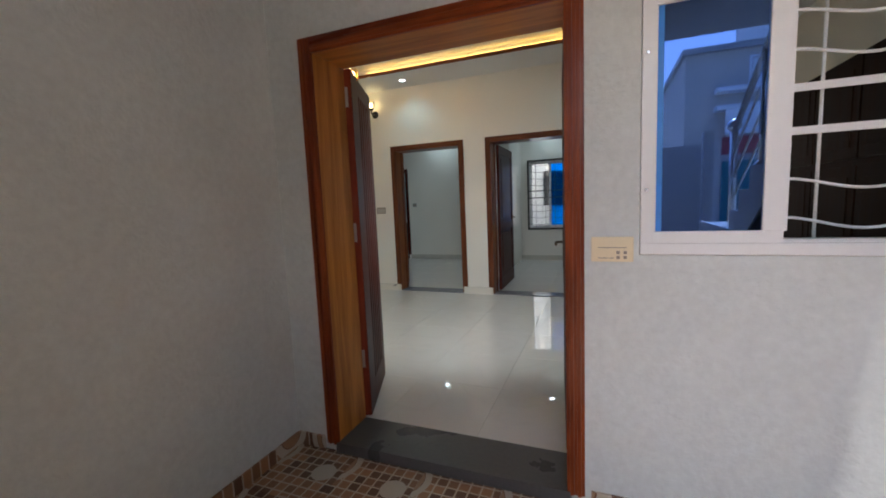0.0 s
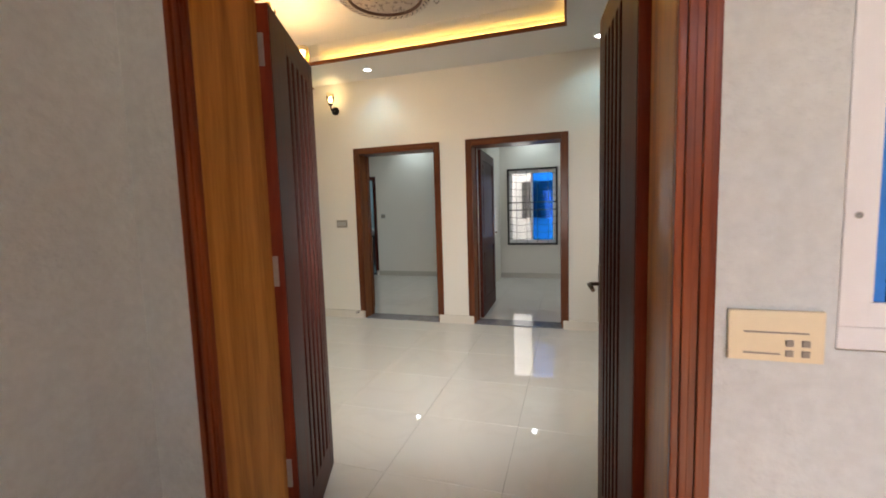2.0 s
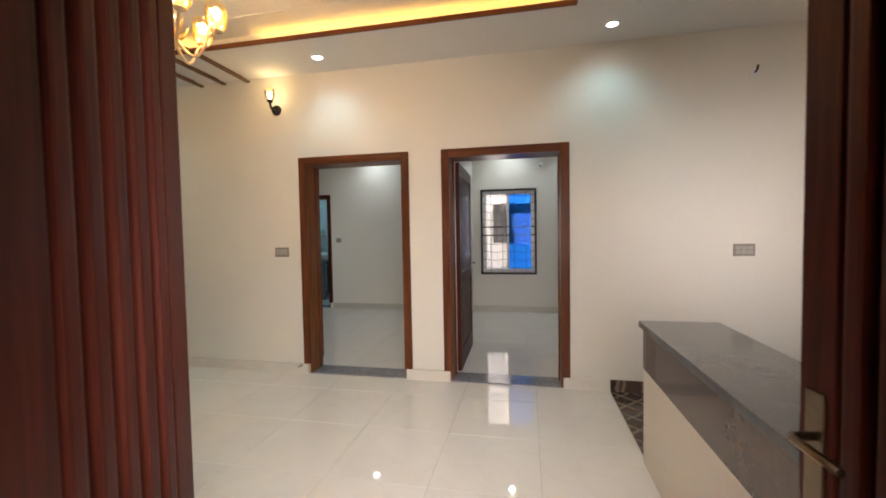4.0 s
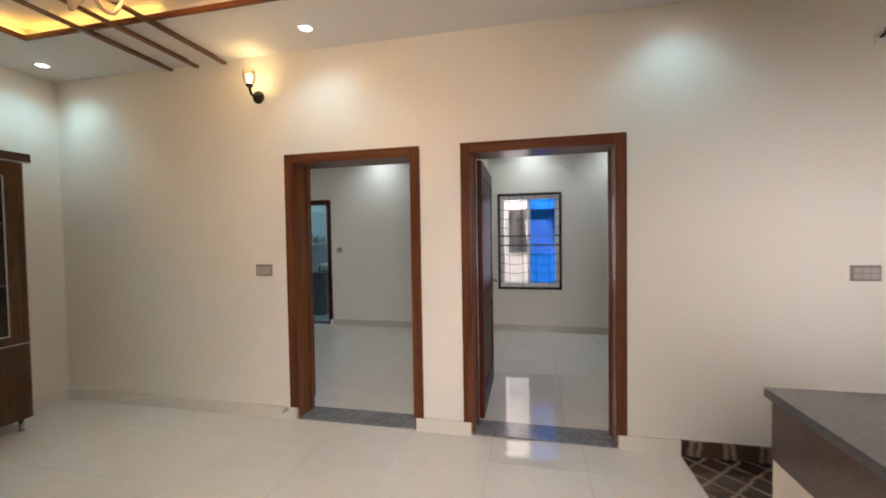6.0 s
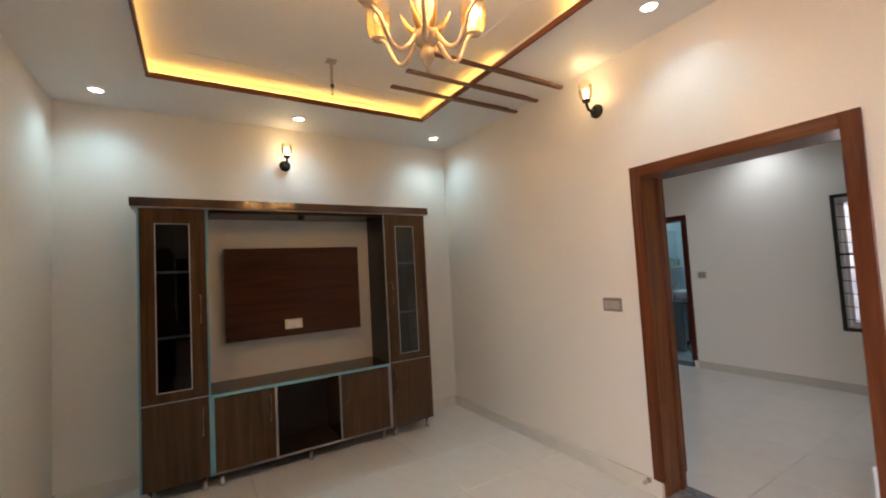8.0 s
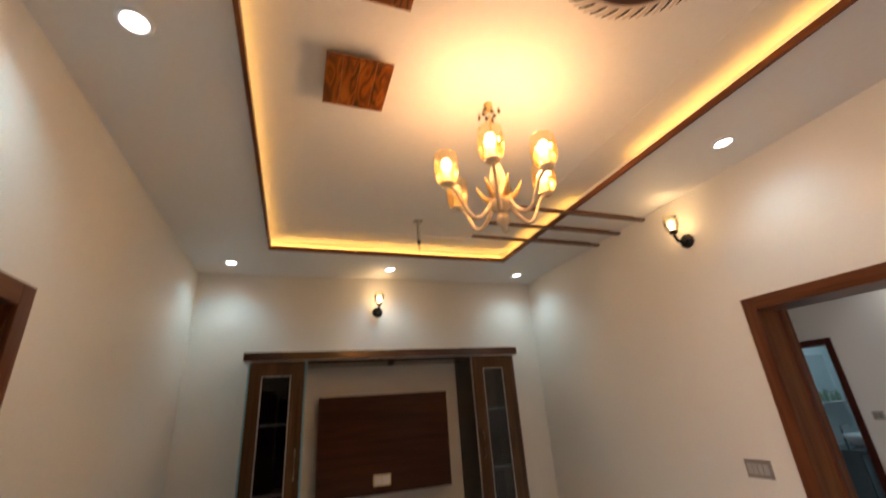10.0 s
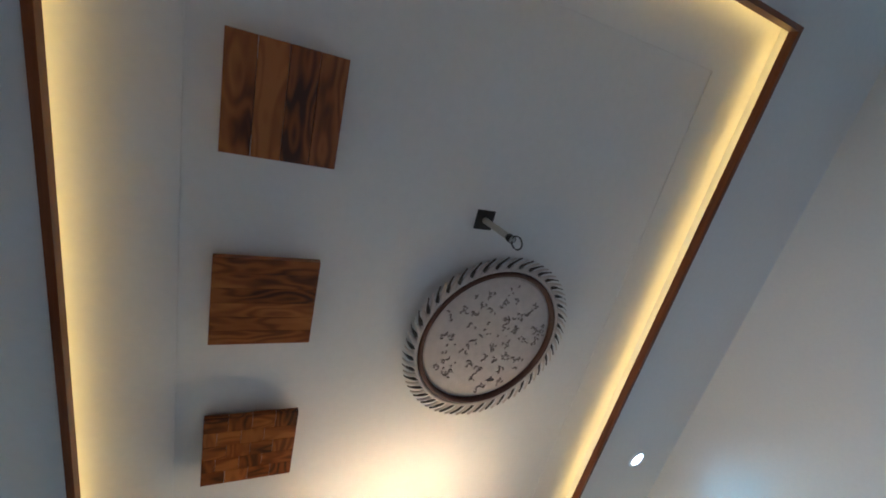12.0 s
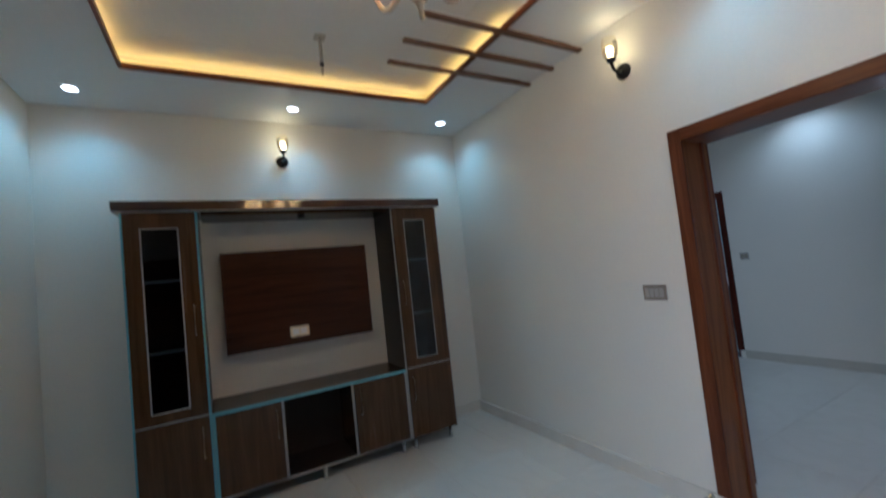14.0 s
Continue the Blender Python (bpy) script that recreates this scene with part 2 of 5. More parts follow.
netted("kitchen_tile")
veined("granite", (0.105, 0.102, 0.104), (0.15, 0.145, 0.145), 5.0, 0.05, 0.14, 0.3, 0.2, 160)
veined("threshold_stone", (0.085, 0.084, 0.084), (0.12, 0.12, 0.122), 4.0, 0.05, 0.28, 0.12, 0.10, 60)
veined("threshold_grey", (0.20, 0.20, 0.225), (0.36, 0.36, 0.40), 5.0, 0.07, 0.14, 0.5, 0.12, 40)
wood("frame_wood", (0.12, 0.019, 0.005), (0.3, 0.066, 0.017), 0.30, "Z", 1.0, 0.35)
wood("frame_wood_x", (0.12, 0.019, 0.005), (0.3, 0.066, 0.017), 0.30, "X", 1.0, 0.35)
wood("jamb_wood", (0.30, 0.102, 0.016), (0.58, 0.24, 0.05), 0.33, "Z", 0.8, 0.3)
wood("jamb_wood_x", (0.30, 0.102, 0.016), (0.58, 0.24, 0.05), 0.33, "X", 0.8, 0.3)
wood("inner_wood", (0.085, 0.022, 0.009), (0.165, 0.052, 0.02), 0.32, "Z", 1.0, 0.3)
wood("inner_wood_x", (0.085, 0.022, 0.009), (0.165, 0.052, 0.02), 0.32, "X", 1.0, 0.3)
wood("inner_jamb", (0.14, 0.044, 0.012), (0.25, 0.092, 0.028), 0.32, "Z", 0.9, 0.3)
wood("leaf_wood", (0.044, 0.009, 0.006), (0.090, 0.020, 0.012), 0.40, "Z", 1.0, 0.05, 9.0, 0.10)
wood("leaf_wood_y", (0.044, 0.009, 0.006), (0.090, 0.020, 0.012), 0.40, "X", 1.0, 0.05, 9.0, 0.10)
wood("leaf_edge", (0.16, 0.022, 0.010), (0.28, 0.05, 0.02), 0.35, "Z", 1.0, 0.3)
wood("cabinet_wood", (0.056, 0.027, 0.012), (0.105, 0.053, 0.025), 0.24, "Z", 1.0, 0.4)
wood("cabinet_wood_y", (0.056, 0.027, 0.012), (0.105, 0.053, 0.025), 0.24, "Y", 1.0, 0.4)
wood("kitchen_wood", (0.010, 0.0035, 0.002), (0.022, 0.008, 0.004), 0.5, "Z", 1.0, 0.0, 9.0, 0.06)
wood("cornice_wood", (0.036, 0.012, 0.006), (0.058, 0.021, 0.012), 0.09, "Y", 1.0, 1.0, 9.0, 0.5)
wood("panel_wood", (0.036, 0.010, 0.0035), (0.076, 0.024, 0.008), 0.3, "Y", 1.0, 0.35)
wood("trim_wood", (0.11, 0.032, 0.012), (0.24, 0.080, 0.030), 0.35, "X", 1.0, 0.25)
wood("trim_wood_y", (0.11, 0.032, 0.012), (0.24, 0.080, 0.030), 0.35, "Y", 1.0, 0.25)
wood("batten_wood", (0.13, 0.062, 0.033), (0.21, 0.11, 0.062), 0.4, "Y", 1.0, 0.2)


def pine(name, axis):
    """Varnished pine: arched growth rings and dark knots."""
    m = bpy.data.materials.new(name)
    m.use_nodes = True
    n, l = m.node_tree.nodes, m.node_tree.links
    b = n["Principled BSDF"]
    tc, info, sc, off, mp = n.new("ShaderNodeTexCoord"), n.new("ShaderNodeObjectInfo"), n.new("ShaderNodeVectorMath"), n.new("ShaderNodeVectorMath"), n.new("ShaderNodeMapping")
    sc.operation, sc.inputs[0].default_value = "SCALE", (9.0, 13.0, 4.0)
    l.new(info.outputs["Random"], sc.inputs["Scale"])
    l.new(tc.outputs["Object"], off.inputs[0])
    l.new(sc.outputs[0], off.inputs[1])
    scale = [17.0] * 3
    scale["XYZ".index(axis)] = 4.5
    mp.inputs["Scale"].default_value = scale
    l.new(off.outputs[0], mp.inputs["Vector"])
    body, tone = n.new("ShaderNodeTexNoise"), n.new("ShaderNodeTexNoise")
    body.inputs["Scale"].default_value, body.inputs["Detail"].default_value = 1.0, 1.5
    tone.inputs["Scale"].default_value, tone.inputs["Detail"].default_value = 0.55, 3
    for q in (body, tone):
        l.new(mp.outputs[0], q.inputs["Vector"])
    rings, sine, half = n.new("ShaderNodeMath"), n.new("ShaderNodeMath"), n.new("ShaderNodeMath")
    rings.operation, rings.inputs[1].default_value = "MULTIPLY", 40.0
    sine.operation = "SINE"
    half.operation, half.inputs[1].default_value, half.inputs[2].default_value = "MULTIPLY_ADD", 0.085, -0.03
    l.new(body.outputs["Fac"], rings.inputs[0])
    l.new(rings.outputs[0], sine.inputs[0])
    l.new(sine.outputs[0], half.inputs[0])
    add = n.new("ShaderNodeMath")
    l.new(half.outputs[0], add.inputs[0])
    l.new(tone.outputs["Fac"], add.inputs[1])
    ramp = n.new("ShaderNodeValToRGB")
    e = ramp.color_ramp.elements
    e[0].position, e[0].color = 0.26, (0.060, 0.018, 0.004, 1)
    e[1].position, e[1].color = 0.66, (0.42, 0.145, 0.030, 1)
    mid = e.new(0.42)
    mid.color = (0.23, 0.062, 0.009, 1)
    l.new(add.outputs[0], ramp.inputs[0])
    l.new(ramp.outputs[0], b.inputs["Base Color"])
    b.inputs["Roughness"].default_value = 0.36
    b.inputs["Specular IOR Level"].default_value = 0.3
    MATS[name] = m


pine("pine_panel", "X")
pine("pine_panel_y", "Y")
material("edge_film", (0.17, 0.46, 0.57), 0.35, 0, 30, 0.08, 0.02)
material("shelf_edge", (0.52, 0.62, 0.65), 0.35, 0, 30, 0.06, 0.02)
material("edge_strip", (0.38, 0.37, 0.36), 0.3, 0.2, 30, 0.06, 0.02)
# cabinet side with its shade put into the colour, darker than cabinet_wood
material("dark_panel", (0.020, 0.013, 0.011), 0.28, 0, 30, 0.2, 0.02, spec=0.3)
material("blue_film", (0.02, 0.22, 0.70), 0.35, 0, 30, 0.08, 0.02)
# shade of recesses put into the colour: cabinet backs, bay floor, plinth, spacers
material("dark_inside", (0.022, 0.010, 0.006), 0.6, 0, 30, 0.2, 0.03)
material("hinge_steel", (0.46, 0.42, 0.39), 0.42, 0.55, 80, 0.08, 0.05)
material("steel", (0.62, 0.61, 0.60), 0.25, 1.0, 80, 0.06, 0.03)
material("brass_dark", (0.20, 0.145, 0.10), 0.3, 1.0, 60, 0.1, 0.03)
material("black_metal", (0.012, 0.011, 0.011), 0.4, 0.3, 60, 0.2, 0.04)
material("black_paint", (0.018, 0.016, 0.016), 0.5, 0, 60, 0.2, 0.04)
material("upvc", (0.80, 0.81, 0.82), 0.3, 0, 25, 0.02, 0.02)
material("cream_plastic", (0.78, 0.68, 0.48), 0.35, 0, 40, 0.03, 0.02)
material("bronze_plastic", (0.29, 0.255, 0.215), 0.38, 0.1, 40, 0.05, 0.02)
material("grey_plastic", (0.42, 0.40, 0.37), 0.4, 0, 40, 0.04, 0.02)
material("white_panel", (0.72, 0.64, 0.55), 0.35, 0, 30, 0.03, 0.02)
material("counter_band", (0.105, 0.062, 0.046), 0.25, 0, 40, 0.15, 0.02, coat=0.3)
material("plaster_relief", (0.62, 0.55, 0.50), 0.7, 0, 30, 0.08, 0.2)
material("relief_brown", (0.085, 0.032, 0.018), 0.5, 0, 40, 0.15, 0.1)
# dark colour for the shade in the gaps between feathers
material("feather_groove", (0.055, 0.045, 0.04), 0.7, 0, 40, 0.2, 0.1)
material("relief_dark", (0.27, 0.225, 0.20), 0.7, 0, 40, 0.2, 0.1)
material("chandelier_cream", (0.76, 0.60, 0.42), 0.22, 0.15, 40, 0.05, 0.03, coat=0.4)
material("chandelier_gold", (0.75, 0.50, 0.22), 0.28, 0.9, 40, 0.08, 0.03)
material("concrete", (0.36, 0.35, 0.33), 0.85, 0, 18, 0.1, 0.25, big=0.8)
material("neighbour_white", (0.80, 0.79, 0.76), 0.85, 0, 12, 0.05, 0.2)
material("neighbour_cream", (0.55, 0.48, 0.40), 0.85, 0, 12, 0.07, 0.2)
material("teal_metal", (0.02, 0.16, 0.17), 0.45, 0.2, 20, 0.1, 0.05)
material("red_paint", (0.38, 0.07, 0.07), 0.6, 0, 20, 0.1, 0.05)
material("gate_grey", (0.34, 0.33, 0.32), 0.5, 0.1, 20, 0.1, 0.05)
material("shutter_grey", (0.075, 0.074, 0.072), 0.6, 0, 20, 0.1, 0.05)
material("ceramic_white", (0.82, 0.83, 0.84), 0.12, 0, 20, 0.02, 0.0)
material("bath_tile", (0.52, 0.60, 0.62), 0.15, 0, 12, 0.05, 0.01)
material("bath_tile_dark", (0.10, 0.12, 0.13), 0.15, 0, 12, 0.1, 0.01)
material("street", (0.36, 0.33, 0.29), 0.9, 0, 30, 0.15, 0.3)
glow("led_glow", (1.0, 0.62, 0.14), 3.4)
glow("downlight_glow", (0.92, 0.97, 1.0), 8.0)
glow("bulb_glow", (1.0, 0.74, 0.38), 7.0)
glow("wall_bulb_glow", (1.0, 0.86, 0.52), 6.0)
pane("blue_glass", (0.005, 0.035, 0.24), (0.085, 0.165, 0.40), 0.48)
pane("blue_pane", (0.012, 0.46, 0.95), (0.05, 0.2, 0.6), 0.02)
pane("clear_glass", (0.93, 0.95, 0.95), (0.9, 0.9, 0.9), 0.03)
pane("amber_glass", (1.0, 0.85, 0.58), (1.0, 0.84, 0.58), 0.12, 0.14)
pane("pale_glass", (1.0, 0.95, 0.80), (1.0, 0.95, 0.85), 0.06, 0.08)
pane("smoke_glass", (0.55, 0.56, 0.57), (0.6, 0.64, 0.68), 0.01)
pane("plastic_film", (0.75, 0.77, 0.78), (0.8, 0.8, 0.8), 0.25, 0.2)
material("green_plastic", (0.16, 0.24, 0.18), 0.35, 0, 20, 0.06, 0.01)
material("mirror", (0.85, 0.87, 0.88), 0.03, 1.0, 10, 0.01, 0.0)


# the porch's printed tile: small brown squares and pale rings
def mosaic():
    m = bpy.data.materials.new("porch_mosaic")
    m.use_nodes = True
    n, l = m.node_tree.nodes, m.node_tree.links
    b = n["Principled BSDF"]
    tc = n.new("ShaderNodeTexCoord")
    vor = n.new("ShaderNodeTexVoronoi")
    vor.inputs["Scale"].default_value, vor.inputs["Randomness"].default_value = 2.9, 0.5
    br = n.new("ShaderNodeTexBrick")
    br.offset, br.squash = 0.0, 1.0
    br.inputs["Scale"].default_value = 1.0
    br.inputs["Brick Width"].default_value, br.inputs["Row Height"].default_value = 0.055, 0.055
    br.inputs["Mortar Size"].default_value = 0.0045
    br.inputs["Color1"].default_value, br.inputs["Color2"].default_value = (0.085, 0.036, 0.018, 1), (0.38, 0.20, 0.10, 1)
    br.inputs["Mortar"].default_value = (0.52, 0.44, 0.34, 1)
    wav = n.new("ShaderNodeMath")
    wav.operation, wav.inputs[1].default_value = "MULTIPLY", 24.0
    sn = n.new("ShaderNodeMath")
    sn.operation = "SINE"
    l.new(tc.outputs["Object"], vor.inputs["Vector"])
    l.new(tc.outputs["Object"], br.inputs["Vector"])
    l.new(vor.outputs["Distance"], wav.inputs[0])
    l.new(wav.outputs[0], sn.inputs[0])
    ramp = n.new("ShaderNodeValToRGB")
    ramp.color_ramp.interpolation = "CONSTANT"
    e = ramp.color_ramp.elements
    e[0].position, e[0].color = 0.0, (0.50, 0.45, 0.37, 1)
    e[1].position, e[1].color = 0.42, (0.16, 0.065, 0.03, 1)
    x = e.new(0.6)
    x.color = (0.36, 0.22, 0.13, 1)
    l.new(sn.outputs[0], ramp.inputs[0])
    lim = n.new("ShaderNodeMath")
    lim.operation, lim.inputs[1].default_value = "GREATER_THAN", 0.47
    l.new(vor.outputs["Distance"], lim.inputs[0])
    mx = n.new("ShaderNodeMix")
    mx.data_type = "RGBA"
    l.new(lim.outputs[0], mx.inputs[0])
    l.new(ramp.outputs[0], mx.inputs[6])
    l.new(br.outputs["Color"], mx.inputs[7])
    l.new(mx.outputs[2], b.inputs["Base Color"])
    b.inputs["Roughness"].default_value = 0.35
    MATS["porch_mosaic"] = m


mosaic()


# ---- mesh helpers ----
def box(bm, x0, x1, y0, y1, z0, z1, bevel=0.0, mat=0):
    b = bm
    if bevel:
        b = bmesh.new()
    v = [b.verts.new((x, y, z)) for z in (z0, z1) for y in (y0, y1) for x in (x0, x1)]
    for f in ((0, 2, 3, 1), (4, 5, 7, 6), (0, 1, 5, 4), (2, 6, 7, 3), (0, 4, 6, 2), (1, 3, 7, 5)):
        b.faces.new([v[i] for i in f]).material_index = mat
    if bevel:
        bmesh.ops.bevel(b, geom=b.edges[:], offset=bevel, segments=2, profile=0.7, affect="EDGES")
        for f in b.faces:
            f.material_index = mat
        me = bpy.data.meshes.new("scratch")
        b.to_mesh(me)
        b.free()
        bm.from_mesh(me)
        bpy.data.meshes.remove(me)


def lathe(bm, profile, steps=24, x=0.0, y=0.0, cap=False):
    """A turned shape from (radius, height) pairs about an upright axis."""
    rings = []
    for r, z in profile:
        rings.append([bm.verts.new((x + r * math.cos(2 * math.pi * i / steps), y + r * math.sin(2 * math.pi * i / steps), z)) for i in range(steps)])
    for a, b in zip(rings, rings[1:]):
        for i in range(steps):
            j = (i + 1) % steps
            bm.faces.new((a[i], a[j], b[j], b[i])).smooth = True
    if cap:
        bm.faces.new(list(reversed(rings[0])))
        bm.faces.new(rings[-1])


def tube(bm, points, radius, steps=8):
    """A round bar along points."""
    pts = [Vector(p) for p in points]
    rings = []
    for i, p in enumerate(pts):
        d = (pts[min(i + 1, len(pts) - 1)] - pts[max(i - 1, 0)]).normalized()
        side = d.cross(Vector((0, 0, 1)))
        if side.length < 0.1:
            side = d.cross(Vector((0, 1, 0)))
        side.normalize()
        up = side.cross(d)
        rr = radius[i] if isinstance(radius, (list, tuple)) else radius
        rings.append([bm.verts.new(p + rr * (math.cos(a) * side + math.sin(a) * up)) for a in [2 * math.pi * k / steps for k in range(steps)]])
    for a, b in zip(rings, rings[1:]):
        for i in range(steps):
            j = (i + 1) % steps
            bm.faces.new((a[i], a[j], b[j], b[i])).smooth = True
    bm.faces.new(list(reversed(rings[0])))
    bm.faces.new(rings[-1])


def mesh(name, bm, mats):
    me = bpy.data.meshes.new(name)
    bmesh.ops.recalc_face_normals(bm, faces=bm.faces[:])
    bm.to_mesh(me)
    bm.free()
    for m in mats if isinstance(mats, (list, tuple)) else [mats]:
        me.materials.append(MATS[m])
    return me


def part(name, bm, mats, parent=None, label=""):
    ob = new(name, mesh(name, bm, mats))
    ob.parent = parent
    return tagged(ob, label)


def thing(name, label, category, place=(0, 0, 0), group="", turn=0):
    ob = new(name)
    ob.empty_display_size = 0.1
    ob.matrix_world = pose(*place, 0, 0, turn)
    return tagged(ob, label, category, group)


def block(name, b, mats, parent=None, bevel=0.0, label=""):
    bm = bmesh.new()
    box(bm, *b, bevel)
    return part(name, bm, mats, parent, label)


def structure(name, bm, mats, label, category):
    return tagged(part(name, bm, mats), label, category, kind="structure")


def wall_x(name, x0, x1, y0, y1, z0, z1, holes, mats, label):
    """A wall along x with openings (xa, xb, za, zb); the second material is on the -y face, the third on the +y face."""
    bm = bmesh.new()
    cuts = sorted({x0, x1, *[h[0] for h in holes], *[h[1] for h in holes]})
    for a, b in zip(cuts, cuts[1:]):
        mid, low = (a + b) / 2, z0
        for h in sorted((h for h in holes if h[0] <= mid <= h[1]), key=lambda h: h[2]):
            if h[2] > low:
                box(bm, a, b, y0, y1, low, h[2])
            low = h[3]
        if low < z1:
            box(bm, a, b, y0, y1, low, z1)
    bm.normal_update()
    bmesh.ops.recalc_face_normals(bm, faces=bm.faces[:])
    for f in bm.faces:
        if f.normal.y < -0.5:
            f.material_index = min(1, len(mats) - 1)
        elif f.normal.y > 0.5:
            f.material_index = len(mats) - 1
    return structure(name, bm, mats, label, "wall")


def wall_y(name, x0, x1, y0, y1, z0, z1, mats, label):
    """A plain wall along y; first material on the -x face, the last on the +x face."""
    bm = bmesh.new()
    box(bm, x0, x1, y0, y1, z0, z1)
    bmesh.ops.recalc_face_normals(bm, faces=bm.faces[:])
    for f in bm.faces:
        f.material_index = len(mats) - 1 if f.normal.x > 0.5 else 0
    return structure(name, bm, mats, label, "wall")


# ---- walls ----
ENTRY = (0.137, 1.380, -0.05, 2.083)
KWIN = (1.640, 2.64, 1.063, 2.073)
SDOOR = (-1.449, -0.50, 0.0, 2.103)
LDOOR, RDOOR = (-1.369, -0.351, 0.0, 2.103), (0.074, 1.093, 0.0, 2.103)
BWIN, LWIN, BATH = (0.008, 0.928, 0.673, 2.112), (-1.292, -0.372, 0.673, 2.112), (-3.62, -2.892, 0.0, 2.09)
wall_x("wall_south", XW - 0.23, XE + 0.23, YO, YI, -0.05, 3.3, [ENTRY, KWIN, SDOOR], ["wall_paint", "porch_paint", "wall_paint"], "cream hall wall with rough grey paint on the porch side")
wall_x("wall_north", XW - 0.23, XE + 0.23, YF, YB, 0, 3.3, [LDOOR, RDOOR], ["wall_paint", "wall_paint", "room_paint"], "cream painted wall with two open doorways")
wall_x("wall_back", XW - 0.23, XE + 0.23, YR, YR + 0.23, 0, 3.3, [BWIN, LWIN, BATH], ["room_paint", "room_paint", "neighbour_white"], "pale bedroom back wall with two windows and a doorway")
wall_y("wall_west", XW - 0.23, XW, YI, YF, 0, 3.3, ["neighbour_white", "wall_paint"], "cream painted wall behind the media cabinet")
wall_y("wall_west_room", XW - 0.23, XW, YB, YR, 0, 3.3, ["neighbour_white", "room_paint"], "pale painted bedroom side wall")
wall_y("wall_east", XE, XE + 0.23, YI, YF, 0, 3.3, ["wall_paint", "neighbour_white"], "cream painted kitchen side wall")
wall_y("wall_east_room", XE, XE + 0.23, YB, YR, 0, 3.3, ["room_paint", "neighbour_white"], "pale painted bedroom side wall")
wall_y("wall_between_rooms", -0.27, -0.15, YB, YR, 0, 3.0, ["room_paint"], "pale painted wall between two bedrooms")

bm = bmesh.new()
box(bm, XW - 0.23, XE + 0.23, YO, YR + 0.23, 3.305, 7.1)
structure("wall_upper_storey", bm, "neighbour_white", "plain white upper storey of the house", "wall")

# ---- ceilings ----
bm = bmesh.new()
for b in ((XW, TX0, YI, YF), (TX1, XE, YI, YF), (TX0, TX1, YI, TY0), (TX0, TX1, TY1, YF)):
    box(bm, *b, ZC, ZC + 0.03)
box(bm, TX0 + 0.20, TX1 - 0.20, TY0 + 0.225, TY1 - 0.20, ZT, ZT + 0.08)
box(bm, TX0 - 0.15, TX1 + 0.15, TY0 - 0.15, TY1 + 0.15, ZT + 0.085, ZT + 0.12)
structure("ceiling", bm, "ceiling_paint", "white plaster false ceiling with a raised lit tray", "ceiling")
# cove behind the flat middle: it rises outwards to the hidden light strip
bm = bmesh.new()
lo = [(TX0 - 0.06, TY0 - 0.06), (TX1 + 0.06, TY0 - 0.06), (TX1 + 0.06, TY1 + 0.06), (TX0 - 0.06, TY1 + 0.06)]
hi = [(TX0 + 0.20, TY0 + 0.225), (TX1 - 0.20, TY0 + 0.225), (TX1 - 0.20, TY1 - 0.20), (TX0 + 0.20, TY1 - 0.20)]
vb = [bm.verts.new((*p, ZC + 0.031)) for p in lo]
vl = [bm.verts.new((*p, ZC + 0.098)) for p in lo]
vh = [bm.verts.new((*p, ZT - 0.003)) for p in hi]
vt = [bm.verts.new((*p, ZT + 0.002)) for p in hi]
for i in range(4):
    j = (i + 1) % 4
    bm.faces.new((vb[i], vb[j], vl[j], vl[i]))
    bm.faces.new((vl[i], vl[j], vh[j], vh[i]))
    bm.faces.new((vh[i], vh[j], vt[j], vt[i]))
structure("ceiling_cove", bm, "ceiling_paint", "white plaster cove round the ceiling tray", "ceiling cove")
bm = bmesh.new()
box(bm, XW, XE, YB, YR, ZC, ZC + 0.1)
structure("ceiling_rooms", bm, "ceiling_paint", "white bedroom ceiling", "ceiling")
# the rim and its light strip
rim = thing("wooden_border", "dark brown wooden border round the ceiling tray", "border")
for x0, x1, y0, y1, m in ((TX0 - 0.002, TX1 + 0.002, TY0 - 0.002, TY0 + 0.016, "trim_wood"), (TX0 - 0.002, TX1 + 0.002, TY1 - 0.016, TY1 + 0.002, "trim_wood"),
                          (TX0 - 0.002, TX0 + 0.016, TY0 + 0.016, TY1 - 0.016, "trim_wood_y"), (TX1 - 0.016, TX1 + 0.002, TY0 + 0.016, TY1 - 0.016, "trim_wood_y")):
    block("rim_board", (x0, x1, y0, y1, ZC - 0.015, ZC + 0.020), m, rim)
strip = thing("light_strip", "warm yellow light strip glowing behind the ceiling rim", "light strip")
for x0, x1, y0, y1 in ((TX0, TX1, TY0 - 0.045, TY0 - 0.031), (TX0, -1.93, TY1 + 0.031, TY1 + 0.045), (-1.38, TX1, TY1 + 0.031, TY1 + 0.045), (TX0 - 0.045, TX0 - 0.031, TY0, TY1), (TX1 + 0.031, TX1 + 0.045, TY0, TY1)):
    block("channel", (x0, x1, y0, y1, ZC + 0.0305, ZC + 0.0395), "ceiling_paint", strip)
    block("strip", (x0, x1, y0, y1, ZC + 0.040, ZC + 0.046), "led_glow", strip)


